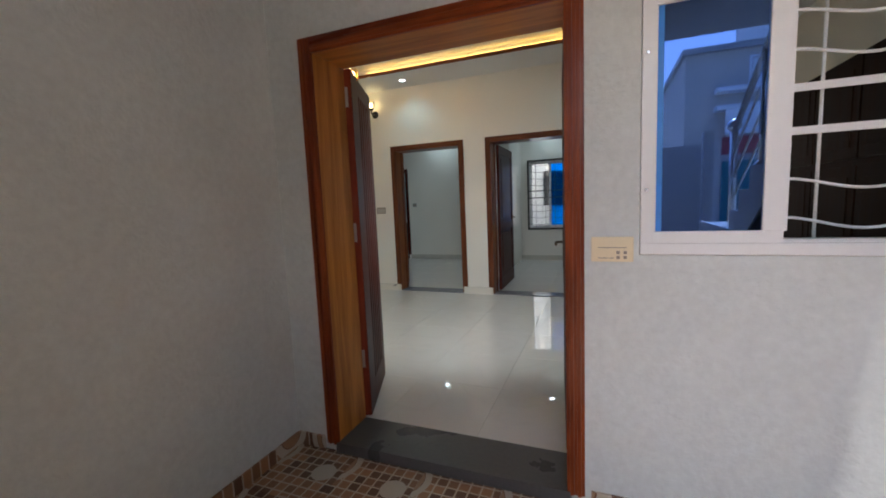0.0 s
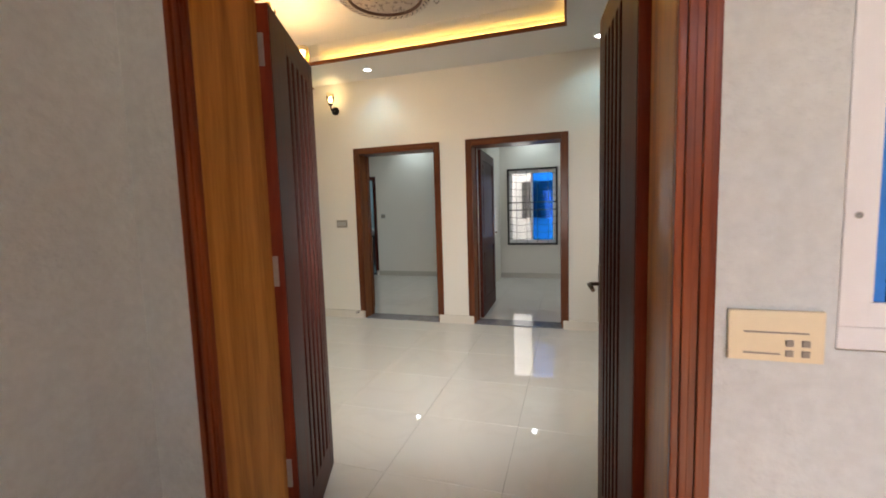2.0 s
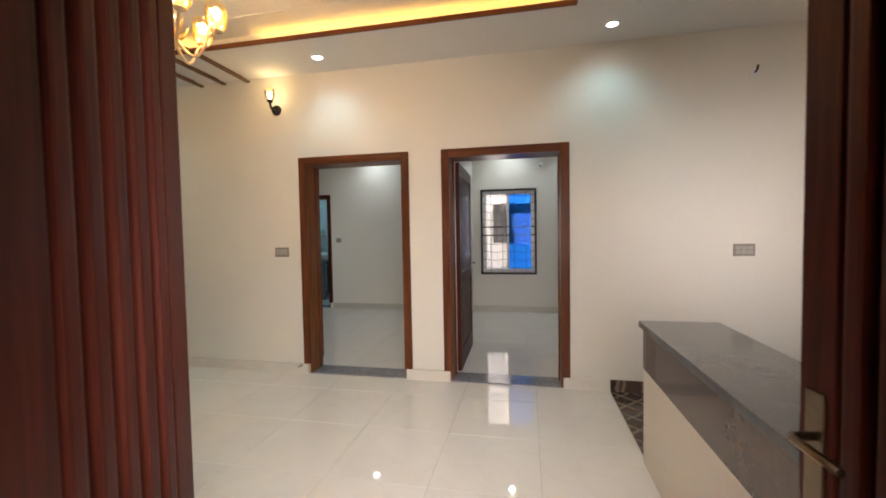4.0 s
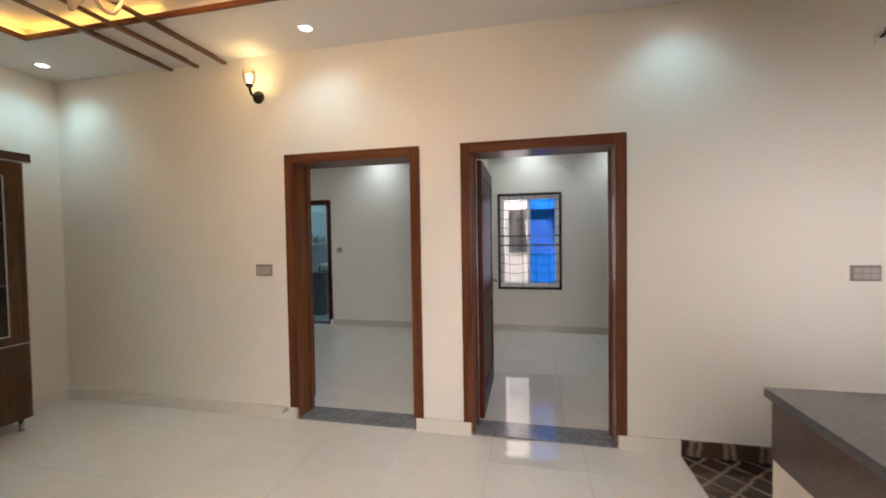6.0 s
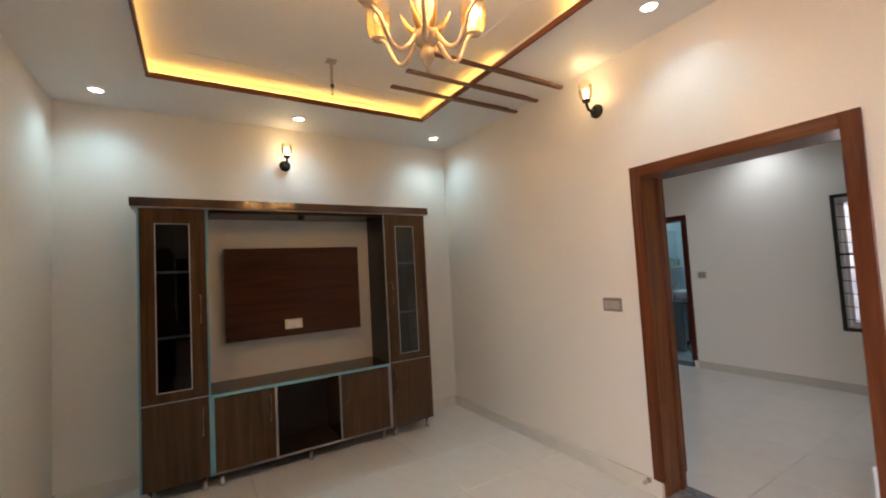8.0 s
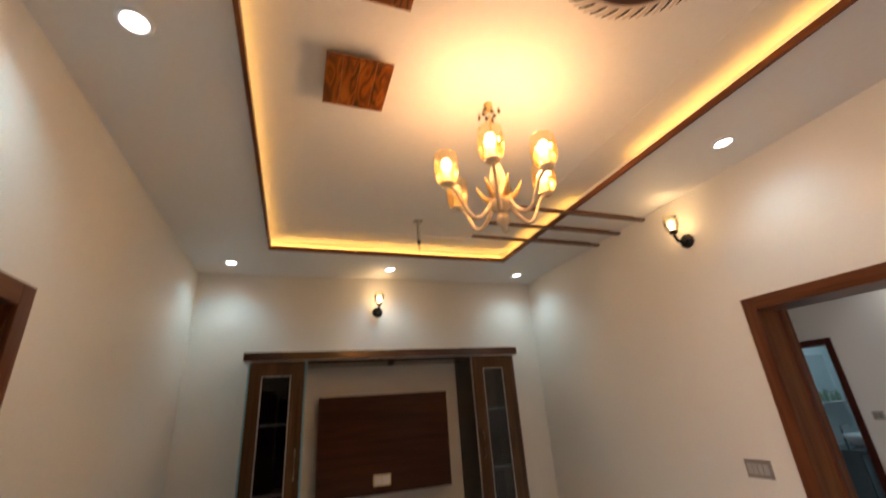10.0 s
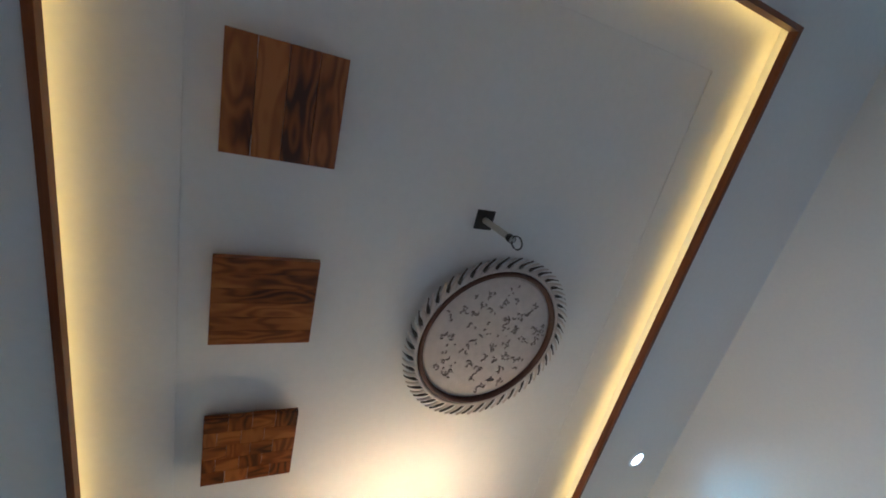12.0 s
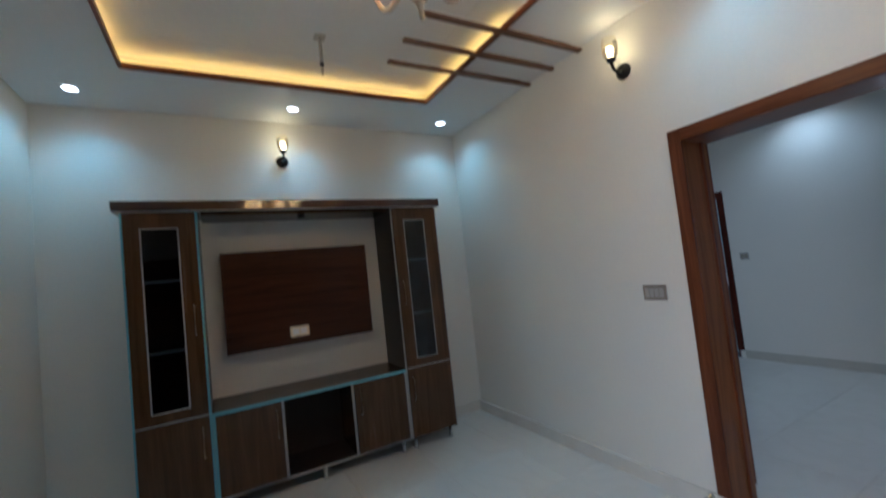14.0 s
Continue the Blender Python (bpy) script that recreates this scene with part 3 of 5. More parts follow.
# ---- door frames ----
def door_frame(name, label, hole, y0, y1, side, woods, width=0.075, flutes=0, bottom=0.10, back=True, stops=True):
    """Casing and lining of an opening in a wall along x."""
    xa, xb, za, zb = hole
    t = thing(name, label, "door frame", ((xa + xb) / 2, (y0 + y1) / 2, 0))
    t["kind"] = "structure"
    cx, cy = (xa + xb) / 2, (y0 + y1) / 2
    up, across, jamb, jamb_x = woods
    lin = 0.018
    faces = [(y0 - 0.02, y0 - 0.002)] + ([(y1 + 0.002, y1 + 0.02)] if back else [])
    for fy0, fy1 in faces:
        for sx in (-1, 1):
            e = xa if sx < 0 else xb
            a, b = (e - width + lin, e + lin) if sx < 0 else (e - lin, e + width - lin)
            bm = bmesh.new()
            box(bm, a - cx, b - cx, fy0 - cy, fy1 - cy, bottom, zb + width - lin, 0.004)
            for k in range(flutes):
                w = width / (flutes + 0.5)
                q = a + w * (k + 0.5)
                front = fy0 - 0.008 if fy0 < cy else fy1 + 0.008
                box(bm, q - cx, q + w * 0.55 - cx, min(front, fy0) - cy, max(front, fy1) - cy, bottom, zb + width * 0.6, 0.003)
            part("casing", bm, up, t)
        bm = bmesh.new()
        box(bm, xa + lin - cx, xb - lin - cx, fy0 - cy, fy1 - cy, zb - lin, zb + width - lin, 0.004)
        for k in range(flutes):
            w = width / (flutes + 0.5)
            q = zb - lin + w * (k + 0.5)
            box(bm, xa + lin - cx, xb - lin - cx, fy0 - 0.006 - cy, fy1 - cy, q, q + w * 0.55, 0.003)
        part("head_casing", bm, across, t)
    block("jamb_lining", (xa + 0.001 - cx, xa + lin - cx, y0 - cy, y1 - cy, max(za, 0) + 0.012, zb - 0.001), jamb, t)
    block("jamb_lining", (xb - lin - cx, xb - 0.001 - cx, y0 - cy, y1 - cy, max(za, 0) + 0.012, zb - 0.001), jamb, t)
    block("head_lining", (xa + lin - cx, xb - lin - cx, y0 - cy, y1 - cy, zb - lin, zb - 0.001), jamb_x, t)
    # rebate stop
    ys = (y1 - 0.075, y1 - 0.055)
    for a, b in ((xa + lin, xa + lin + 0.014), (xb - lin - 0.014, xb - lin)) if stops else ():
        block("door_stop", (a - cx, b - cx, ys[0] - cy, ys[1] - cy, 0.012, zb - lin), up, t)
    return t


ENTRYW = ("frame_wood", "frame_wood_x", "jamb_wood", "jamb_wood_x")
INNERW = ("inner_wood", "inner_wood_x", "inner_jamb", "inner_wood_x")
door_frame("door_frame_entrance", "reddish fluted wooden frame of the entrance doorway", ENTRY, YO, YI, 1, ENTRYW, 0.075, 2, 0.0, False, False)
door_frame("door_frame_1", "brown wooden frame of an open bedroom doorway", LDOOR, YF, YB, 1, INNERW)
door_frame("door_frame_2", "brown wooden frame of a bedroom doorway beside the counter", RDOOR, YF, YB, 1, INNERW)
door_frame("door_frame_3", "brown wooden frame of a closed side door", SDOOR, YO, YI, 1, INNERW)
door_frame("door_frame_4", "dark wooden frame of the bathroom doorway", BATH, YR, YR + 0.23, 1, ("leaf_wood", "leaf_wood_y", "leaf_wood", "leaf_wood_y"), 0.07)


# ---- doors ----
def ribbed_leaf(name, label, width, height, hinge, turn, handle_side, plain=0.19):
    """A leaf in its own axes: x from the hinge to the free edge, y through it."""
    t = thing(name, label, "door", hinge, "entrance door leaves", turn)
    th = 0.052
    block("hinge_stile", (0.002, plain, -th / 2, th / 2, 0, height), "leaf_wood", t, 0.003)
    block("free_stile", (width - 0.075, width, -th / 2, th / 2, 0, height), "leaf_wood", t, 0.003)
    block("top_rail", (plain, width - 0.075, -th / 2, th / 2, height - 0.10, height), "leaf_wood_y", t, 0.003)
    block("bottom_rail", (plain, width - 0.075, -th / 2, th / 2, 0, 0.16), "leaf_wood_y", t, 0.003)
    block("back_panel", (plain, width - 0.075, -0.004, 0.004, 0.16, height - 0.10), "leaf_wood", t)
    n = 5
    step = (width - 0.075 - plain) / n
    for k in range(n):
        bm = bmesh.new()
        c = plain + step * (k + 0.5)
        for s in (-1, 1):
            y0, y1 = sorted((s * 0.004, s * 0.029))
            box(bm, c - step * 0.29, c + step * 0.29, y0, y1, 0.161, height - 0.101, 0.009)
        part("rib", bm, "leaf_wood", t)
    block("hinge_edge", (-0.001, 0.0019, -th / 2 + 0.002, th / 2 - 0.002, 0.002, height - 0.002), "leaf_edge", t, label="bright reddish bare wood edge")
    for z in (0.365, 1.135, 1.905):
        q = handle_side * th / 2
        bm = bmesh.new()
        y0, y1 = sorted((-q, 0.15 * q if handle_side < 0 else -0.4 * q))
        box(bm, -0.0045, -0.0012, y0, y1, z - 0.055, z + 0.055, 0.001)
        tube(bm, [(-0.004, -q, z - 0.055), (-0.004, -q, z + 0.055)], 0.007)
        for k in (-0.034, 0.0, 0.034):
            tube(bm, [(-0.0044, -q * 0.5, z + k), (-0.0062, -q * 0.5, z + k)], 0.005)
        part("hinge", bm, "hinge_steel", t, "steel butt hinge")
    return t


left = ribbed_leaf("entrance_door", "dark mahogany ribbed door leaf standing open", 0.625, 2.06, (0.156, 2.182, 0.012), 112.0, -1)
right = ribbed_leaf("entrance_door", "dark mahogany ribbed door leaf with lever handle and keys", 0.575, 2.06, (1.360, 2.190, 0.012), 95.6, 1)
for s in (-1, 1):
    bm = bmesh.new()
    y0, y1 = sorted((s * 0.026, s * 0.032))
    box(bm, 0.515, 0.555, y0, y1, 0.86, 1.10, 0.003)
    plate = part("lock_plate", bm, "brass_dark", right, "dark bronze lock plate")
    bm = bmesh.new()
    tube(bm, [(0.535, s * 0.027, 1.02), (0.535, s * 0.065, 1.02), (0.525, s * 0.072, 1.02), (0.43, s * 0.070, 1.015)], 0.008)
    lever = new("lever", mesh("lever", bm, "brass_dark"))
    lever.parent = plate
bm = bmesh.new()
tube(bm, [(0.537, -0.027, 0.93), (0.537, -0.06, 0.93)], 0.004)
lathe(bm, [(0.001, 0.86), (0.013, 0.865), (0.014, 0.885), (0.002, 0.895)], 10, 0.537, -0.062)
tube(bm, [(0.537, -0.062, 0.895), (0.560, -0.062, 0.93)], 0.002)
tube(bm, [(0.550, -0.060, 0.84), (0.552, -0.062, 0.925)], 0.003)
part("keys", bm, "steel", right, "small bunch of steel keys in the lock")


def panelled_leaf(name, label, width, height, hinge, turn, group=""):
    t = thing(name, label, "door", hinge, group, turn)
    th, s = 0.04, 0.11
    block("stile", (0.002, s, -th / 2, th / 2, 0, height), "leaf_wood", t, 0.003)
    block("stile", (width - s, width, -th / 2, th / 2, 0, height), "leaf_wood", t, 0.003)
    for z0, z1 in ((0, 0.20), (0.86, 0.98), (height - 0.12, height)):
        block("rail", (s, width - s, -th / 2, th / 2, z0, z1), "leaf_wood_y", t, 0.003)
    for z0, z1 in ((0.20, 0.86), (0.98, height - 0.12)):
        bm = bmesh.new()
        box(bm, s, width - s, -0.008, 0.008, z0, z1)
        box(bm, s + 0.05, width - s - 0.05, -0.016, 0.016, z0 + 0.05, z1 - 0.05, 0.008)
        part("panel", bm, "leaf_wood", t)
    for q in (-1, 1):
        bm = bmesh.new()
        y0, y1 = sorted((q * 0.02, q * 0.026))
        box(bm, width - 0.075, width - 0.04, y0, y1, 0.90, 1.10, 0.003)
        tube(bm, [(width - 0.057, q * 0.026, 1.02), (width - 0.057, q * 0.06, 1.02), (width - 0.16, q * 0.066, 1.015)], 0.008)
        part("door_handle", bm, "brass_dark", t, "bronze lever handle")
    return t


panelled_leaf("bedroom_door", "dark brown panelled door standing open in the bedroom", 0.97, 2.07, (0.118, 5.86, 0.012), 91.0)
panelled_leaf("side_door", "dark brown panelled door, closed", 0.90, 2.07, (-0.525, 2.11, 0.012), 180.0)


# ---- windows ----
def window(name, label, hole, y, frame_mat, depth=0.07, blue_side=1, split=0.5):
    xa, xb, za, zb = hole
    cx = (xa + xb) / 2
    t = thing(name, label, "window", (cx, y, za))
    t["kind"] = "structure"
    w, h, f = (xb - xa) / 2 - 0.002, zb - za - 0.002, 0.045
    fr = bmesh.new()
    for b in ((-w, w, 0.002, f), (-w, w, h - f, h)):
        box(fr, b[0], b[1], -depth / 2, depth / 2, b[2], b[3], 0.003)
    for b in ((-w, -w + f), (w - f, w)):
        box(fr, b[0], b[1], -depth / 2, depth / 2, f, h - f, 0.003)
    part("window_frame", fr, frame_mat, t)
    return t, w, h, f


# kitchen window on the porch: white sliding frame, blue glass in one half, the other half slid open
wn, w, h, f = window("window_1", "white sliding window with mirrored blue glass", KWIN, YO + 0.045, "upvc", 0.09)
sash = bmesh.new()
x0, x1 = -w + f - 0.012, -w + f + 0.409
for b in ((x0, x1, f - 0.01, f + 0.045), (x0, x1, h - f - 0.045, h - f + 0.01), (x0, x0 + 0.02, f + 0.045, h - f - 0.045), (x1 - 0.062, x1, f + 0.045, h - f - 0.045)):
    box(sash, b[0], b[1], -0.040, -0.012, b[2], b[3], 0.003)
sash_ob = part("sash", sash, "upvc", wn)
sash_ob2 = bmesh.new()
for b in ((x0 + 0.02, x1 + 0.0, f, f + 0.04), (x0 + 0.02, x1, h - f - 0.04, h - f), (x1 - 0.03, x1 + 0.02, f + 0.04, h - f - 0.04)):
    box(sash_ob2, b[0], b[1], -0.008, 0.02, b[2], b[3], 0.003)
part("inner_sash", sash_ob2, "upvc", wn)
g = block("pane", (x0 + 0.018, x1 - 0.06, -0.029, -0.024, f + 0.043, h - f - 0.043), "blue_glass", wn, label="mirrored blue glass pane")
g.visible_shadow = False
g = block("pane", (x0 + 0.045, x1 - 0.03, 0.004, 0.009, f + 0.038, h - f - 0.038), "blue_pane", wn, label="blue glass pane slid behind")
g.visible_shadow = False
block("film_strip", (x0 + 0.021, x0 + 0.041, -0.0315, -0.0292, f + 0.046, h - f - 0.046), "blue_film", wn, label="bright blue protective film strip")
block("sill_track", (-w + f, w - f, -0.03, 0.03, f, f + 0.012), "upvc", wn)
for zz in (0.25, 0.75):
    bm = bmesh.new()
    tube(bm, [(-w + 0.02, -0.049, h * zz), (-w + 0.02, -0.044, h * zz)], 0.006)
    part("screw", bm, "steel", wn)
grill = thing("window_grill", "white curved steel bars behind the kitchen window", "grill", ((KWIN[0] + KWIN[1]) / 2, YO + 0.17, KWIN[2]))
for z, flat in ((0.105, 0), (0.25, 0), (0.445, 1), (0.600, 1), (0.715, 0), (0.850, 0), (0.955, 0)):
    bm = bmesh.new()
    if flat:
        box(bm, -w, w, -0.006, 0.006, z - 0.014, z + 0.014, 0.002)
    else:
        tube(bm, [(-w + 2 * w * i / 24, 0, z + 0.022 * math.cos(math.pi * 4 * i / 24)) for i in range(25)], 0.006, 6)
    part("bar", bm, "upvc", grill)
for x in (-0.30, 0.105, 0.36):
    bm = bmesh.new()
    tube(bm, [(x, 0.008, 0), (x, 0.008, h)], 0.006, 6)
    part("upright", bm, "upvc", grill)
for s in (-1, 1):
    block("grill_frame", (s * w - 0.006, s * w + 0.006, -0.008, 0.016, 0.0, h), "upvc", grill)


def bedroom_window(name, label, hole):
    t, w, h, f = window(name, label, hole, YR + 0.05, "upvc", 0.09)
    f2 = 0.03
    bm = bmesh.new()
    for b in ((-w + f, 0.0, f, f + f2), (-w + f, 0.0, h - f - f2, h - f), (-w + f, -w + f + f2, f + f2, h - f - f2), (-f2, 0.0, f + f2, h - f - f2)):
        box(bm, b[0], b[1], 0.002, 0.02, b[2], b[3], 0.002)
    part("sash", bm, "upvc", t)
    bm = bmesh.new()
    for b in ((-0.02, w - f, f, f + f2), (-0.02, w - f, h - f - f2, h - f), (-0.02, 0.012, f + f2, h - f - f2), (w - f - f2, w - f, f + f2, h - f - f2)):
        box(bm, b[0], b[1], 0.024, 0.042, b[2], b[3], 0.002)
    part("sash", bm, "upvc", t)
    g = block("pane", (-w + f + f2, -f2, 0.009, 0.013, f + f2, h - f - f2), "clear_glass", t, label="clear glass pane")
    g.visible_shadow = False
    g = block("pane", (0.012, w - f - f2, 0.031, 0.035, f + f2, h - f - f2), "blue_pane", t, label="blue tinted glass pane")
    g.visible_shadow = False
    gr = thing("window_grill", "black steel bars in front of a bedroom window", "grill", ((hole[0] + hole[1]) / 2, YR - 0.002, hole[2]))
    for k in range(10):
        z = 0.10 + k * (h - 0.2) / 9
        bm = bmesh.new()
        if k in (4, 5):
            box(bm, -w, w, -0.014, -0.002, h * (0.46 if k == 4 else 0.56) - 0.011, h * (0.46 if k == 4 else 0.56) + 0.011, 0.002)
        else:
            tube(bm, [(-w + 2 * w * i / 20, -0.008, z + 0.012 * math.cos(math.pi * 4 * i / 20)) for i in range(21)], 0.0045, 6)
        part("bar", bm, "black_metal", gr)
    for x in (-0.3, -0.1, 0.1, 0.3):
        bm = bmesh.new()
        tube(bm, [(x, -0.002, 0), (x, -0.002, h)], 0.004, 6)
        part("upright", bm, "black_metal", gr)
    for s in (-1, 1):
        block("grill_frame", (s * w - 0.018, s * w + 0.018, -0.016, 0.0, -0.018, h + 0.018), "black_metal", gr)
    for z in (0, h):
        block("grill_frame", (-w + 0.018, w - 0.018, -0.016, 0.0, z - 0.018, z + 0.018), "black_metal", gr)


bedroom_window("window_2", "dark framed sliding window with one blue pane", BWIN)
bedroom_window("window_3", "dark framed bedroom window with one blue pane", LWIN)

# ---- built-in: skirtings, thresholds ----
def skirting(name, x0, x1, y0, y1, h=0.10, mat="skirting_tile", label="cream glazed tile skirting along the wall"):
    bm = bmesh.new()
    box(bm, x0, x1, y0, y1, 0.0, h, 0.003)
    structure(name, bm, mat, label, "skirting")


for a, b in ((XW, LDOOR[0] - 0.001), (LDOOR[1] + 0.001, RDOOR[0] - 0.001), (RDOOR[1] + 0.001, 1.48)):
    skirting("baseboard", a, b, YF - 0.024, YF - 0.001)
skirting("baseboard", 1.4805, XE, YF - 0.024, YF - 0.001, 0.10, "kitchen_tile", "dark brown marbled kitchen skirting")
skirting("baseboard", XW + 0.001, XW + 0.013, YI, YF - 0.025)
for a, b in ((XW, SDOOR[0] - 0.07), (SDOOR[1] + 0.07, ENTRY[0] - 0.085), (ENTRY[1] + 0.085, XE)):
    skirting("baseboard", a, b, YI + 0.001, YI + 0.013)
for a, b in ((BATH[1] + 0.06, -0.27), (-0.15, XE)):
    skirting("baseboard", a, b, YR - 0.013, YR - 0.001, 0.10, "room_skirting")
skirting("baseboard", XW + 0.001, XW + 0.013, YB, YR, 0.10, "room_skirting")
skirting("baseboard", XE - 0.013, XE - 0.001, YB, YR, 0.10, "room_skirting")


stopper = thing("door_stopper", "small steel door stopper on the tile skirting", "door stopper", (LDOOR[0] - 0.085, YF - 0.0245, 0.085))
bm = bmesh.new()
tube(bm, [(0, 0.0, 0), (0, -0.004, 0), (0, -0.006, 0), (0, -0.040, 0)], [0.017, 0.017, 0.009, 0.008], 14)
part("stem", bm, "steel", stopper)
bm = bmesh.new()
tube(bm, [(0, -0.0405, 0), (0, -0.043, 0), (0, -0.056, 0), (0, -0.059, 0)], [0.010, 0.013, 0.013, 0.010], 14)
part("rubber_tip", bm, "grey_plastic", stopper, "grey rubber tip")


def threshold(name, x0, x1, y0, y1, z0, z1, mat="threshold_grey", label="veined grey marble threshold slab"):
    bm = bmesh.new()
    box(bm, x0, x1, y0, y1, z0, z1, 0.003)
    structure(name, bm, mat, label, "threshold")


threshold("threshold_1", ENTRY[0] + 0.002, ENTRY[1] - 0.002, YO - 0.022, YI + 0.004, PZ, 0.011, "threshold_stone", "dark grey stone threshold slab")
threshold("threshold_2", LDOOR[0] + 0.002, LDOOR[1] - 0.002, YF - 0.004, YB + 0.004, 0.0, 0.011)
threshold("threshold_3", RDOOR[0] + 0.002, RDOOR[1] - 0.002, YF - 0.004, YB + 0.004, 0.0, 0.011)
threshold("threshold_4", BATH[0] + 0.002, BATH[1] - 0.002, YR, YR + 0.23, 0.0, 0.011)
threshold("threshold_5", SDOOR[0] + 0.002, SDOOR[1] - 0.002, YO, YI, 0.0, 0.011)

# ---- media cabinet ----
XF = -3.376
def handle(parent, y, z0, z1, x=XF):
    bm = bmesh.new()
    tube(bm, [(x + 0.018, y, z0), (x + 0.045, y, z0 + 0.015), (x + 0.045, y, z1 - 0.015), (x + 0.018, y, z1)], 0.006)
    ob = new("handle", mesh("handle", bm, "brass_dark"))
    ob.parent = parent
    return tagged(ob, "slim brushed metal bow handle")


def tower(name, label, y0, y1, glass, hy):
    t = thing(name, label, "cabinet", (0, 0, 0), "media cabinet units")
    z0, z1, xb = 0.10, 2.106, XW + 0.004
    for y in ((y0, y0 + 0.018), (y1 - 0.018, y1)):
        # sides that face the centre bay take the painted shade
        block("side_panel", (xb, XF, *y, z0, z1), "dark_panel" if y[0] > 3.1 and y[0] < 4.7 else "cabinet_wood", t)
        block("edge_strip", (XF + 0.0005, XF + 0.004, *y, z0, z1), "edge_film" if y[0] < 3.2 else "edge_strip", t, label="pale blue film on the front edge")
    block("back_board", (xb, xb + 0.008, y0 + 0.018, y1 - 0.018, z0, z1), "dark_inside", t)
    block("bottom_board", (xb + 0.008, XF - 0.001, y0 + 0.018, y1 - 0.018, z0, z0 + 0.018), "cabinet_wood_y", t)
    block("top_board", (xb + 0.008, XF - 0.001, y0 + 0.018, y1 - 0.018, z1 - 0.018, z1), "cabinet_wood_y", t)
    for z in (0.69, 1.146, 1.625):
        sh = block("shelf", (xb + 0.008, XF - 0.03, y0 + 0.018, y1 - 0.018, z, z + 0.018), "cabinet_wood_y", t)
        block("shelf_edge", (XF - 0.0295, XF - 0.026, y0 + 0.02, y1 - 0.02, z, z + 0.02), "shelf_edge", t, label="pale grey-blue shelf edge")
    a, b = y0 + 0.014, y1 - 0.014
    d = block("lower_door", (XF + 0.001, XF + 0.019, a, b, z0 + 0.01, 0.692), "cabinet_wood", t, 0.002)
    handle(d, hy, 0.42, 0.62)
    bm = bmesh.new()
    ga, gb, gz0, gz1 = *glass, 0.768, 1.995
    box(bm, XF + 0.001, XF + 0.019, a, ga, 0.702, z1 - 0.005, 0.002)
    box(bm, XF + 0.001, XF + 0.019, gb, b, 0.702, z1 - 0.005, 0.002)
    box(bm, XF + 0.001, XF + 0.019, ga, gb, 0.702, gz0, 0.002)
    box(bm, XF + 0.001, XF + 0.019, ga, gb, gz1, z1 - 0.005, 0.002)
    d = part("glass_door", bm, "cabinet_wood", t, "dark wood door round a glass light")
    g = new("pane", mesh("pane", (lambda q: (box(q, XF + 0.008, XF + 0.012, ga, gb, gz0, gz1), q)[1])(bmesh.new()), "smoke_glass"))
    g.parent = d
    bead = bmesh.new()
    for bx in ((ga - 0.002, ga + 0.006, gz0, gz1), (gb - 0.006, gb + 0.002, gz0, gz1), (ga + 0.006, gb - 0.006, gz0, gz0 + 0.007), (ga + 0.006, gb - 0.006, gz1 - 0.007, gz1)):
        box(bead, XF + 0.017, XF + 0.022, *bx)
    g = new("bead", mesh("bead", bead, "edge_strip"))
    g.parent = d
    handle(d, hy, 1.25, 1.45)
    block("gap_strip", (XF + 0.0012, XF + 0.014, a, b, 0.6925, 0.7015), "edge_strip", t)
    for y in (y0 + 0.05, y1 - 0.05):
        for x in (XF - 0.05, xb + 0.06):
            bm = bmesh.new()
            lathe(bm, [(0.017, 0.006), (0.021, 0.0), (0.021, 0.012), (0.016, 0.02), (0.016, 0.10)], 14, x, y, True)
            part("foot", bm, "steel", t, "short steel cabinet foot")
    return t


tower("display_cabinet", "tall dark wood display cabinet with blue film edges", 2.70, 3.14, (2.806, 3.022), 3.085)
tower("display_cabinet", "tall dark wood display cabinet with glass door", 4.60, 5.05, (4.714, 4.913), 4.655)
low = thing("media_console", "low dark wood console with open centre bay", "cabinet", (0, 0, 0), "media cabinet units")
xb, ya, yb = XW + 0.004, 3.142, 4.598
for y in (ya, 3.588, 4.117, yb - 0.018):
    block("divider", (xb, XF, y, y + 0.018, 0.10, 0.675), "cabinet_wood", low)
    block("edge_strip", (XF + 0.0005, XF + 0.004, y, y + 0.018, 0.10, 0.675), "edge_film" if y < 3.3 else "edge_strip", low)
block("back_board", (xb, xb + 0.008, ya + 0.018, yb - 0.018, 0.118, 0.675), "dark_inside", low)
# the open centre bay's floor is painted with the recess shade
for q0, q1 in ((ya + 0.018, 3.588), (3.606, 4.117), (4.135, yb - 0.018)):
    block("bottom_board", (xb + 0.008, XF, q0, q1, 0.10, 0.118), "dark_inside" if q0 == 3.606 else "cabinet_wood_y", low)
    block("bottom_edge", (XF + 0.0005, XF + 0.004, q0, q1, 0.10, 0.118), "edge_strip", low)
block("top_board", (xb, XF + 0.02, ya, yb, 0.675, 0.698), "cabinet_wood_y", low, 0.002)
block("top_edge", (XF + 0.0205, XF + 0.024, ya, yb, 0.675, 0.698), "edge_film", low, label="pale blue film on the front edge")
for q0, q1, hy in ((ya + 0.02, 3.586, 3.55), (4.137, yb - 0.02, 4.18)):
    d = block("console_door", (XF + 0.001, XF + 0.019, q0, q1, 0.12, 0.668), "cabinet_wood", low, 0.002)
    handle(d, hy, 0.42, 0.62)
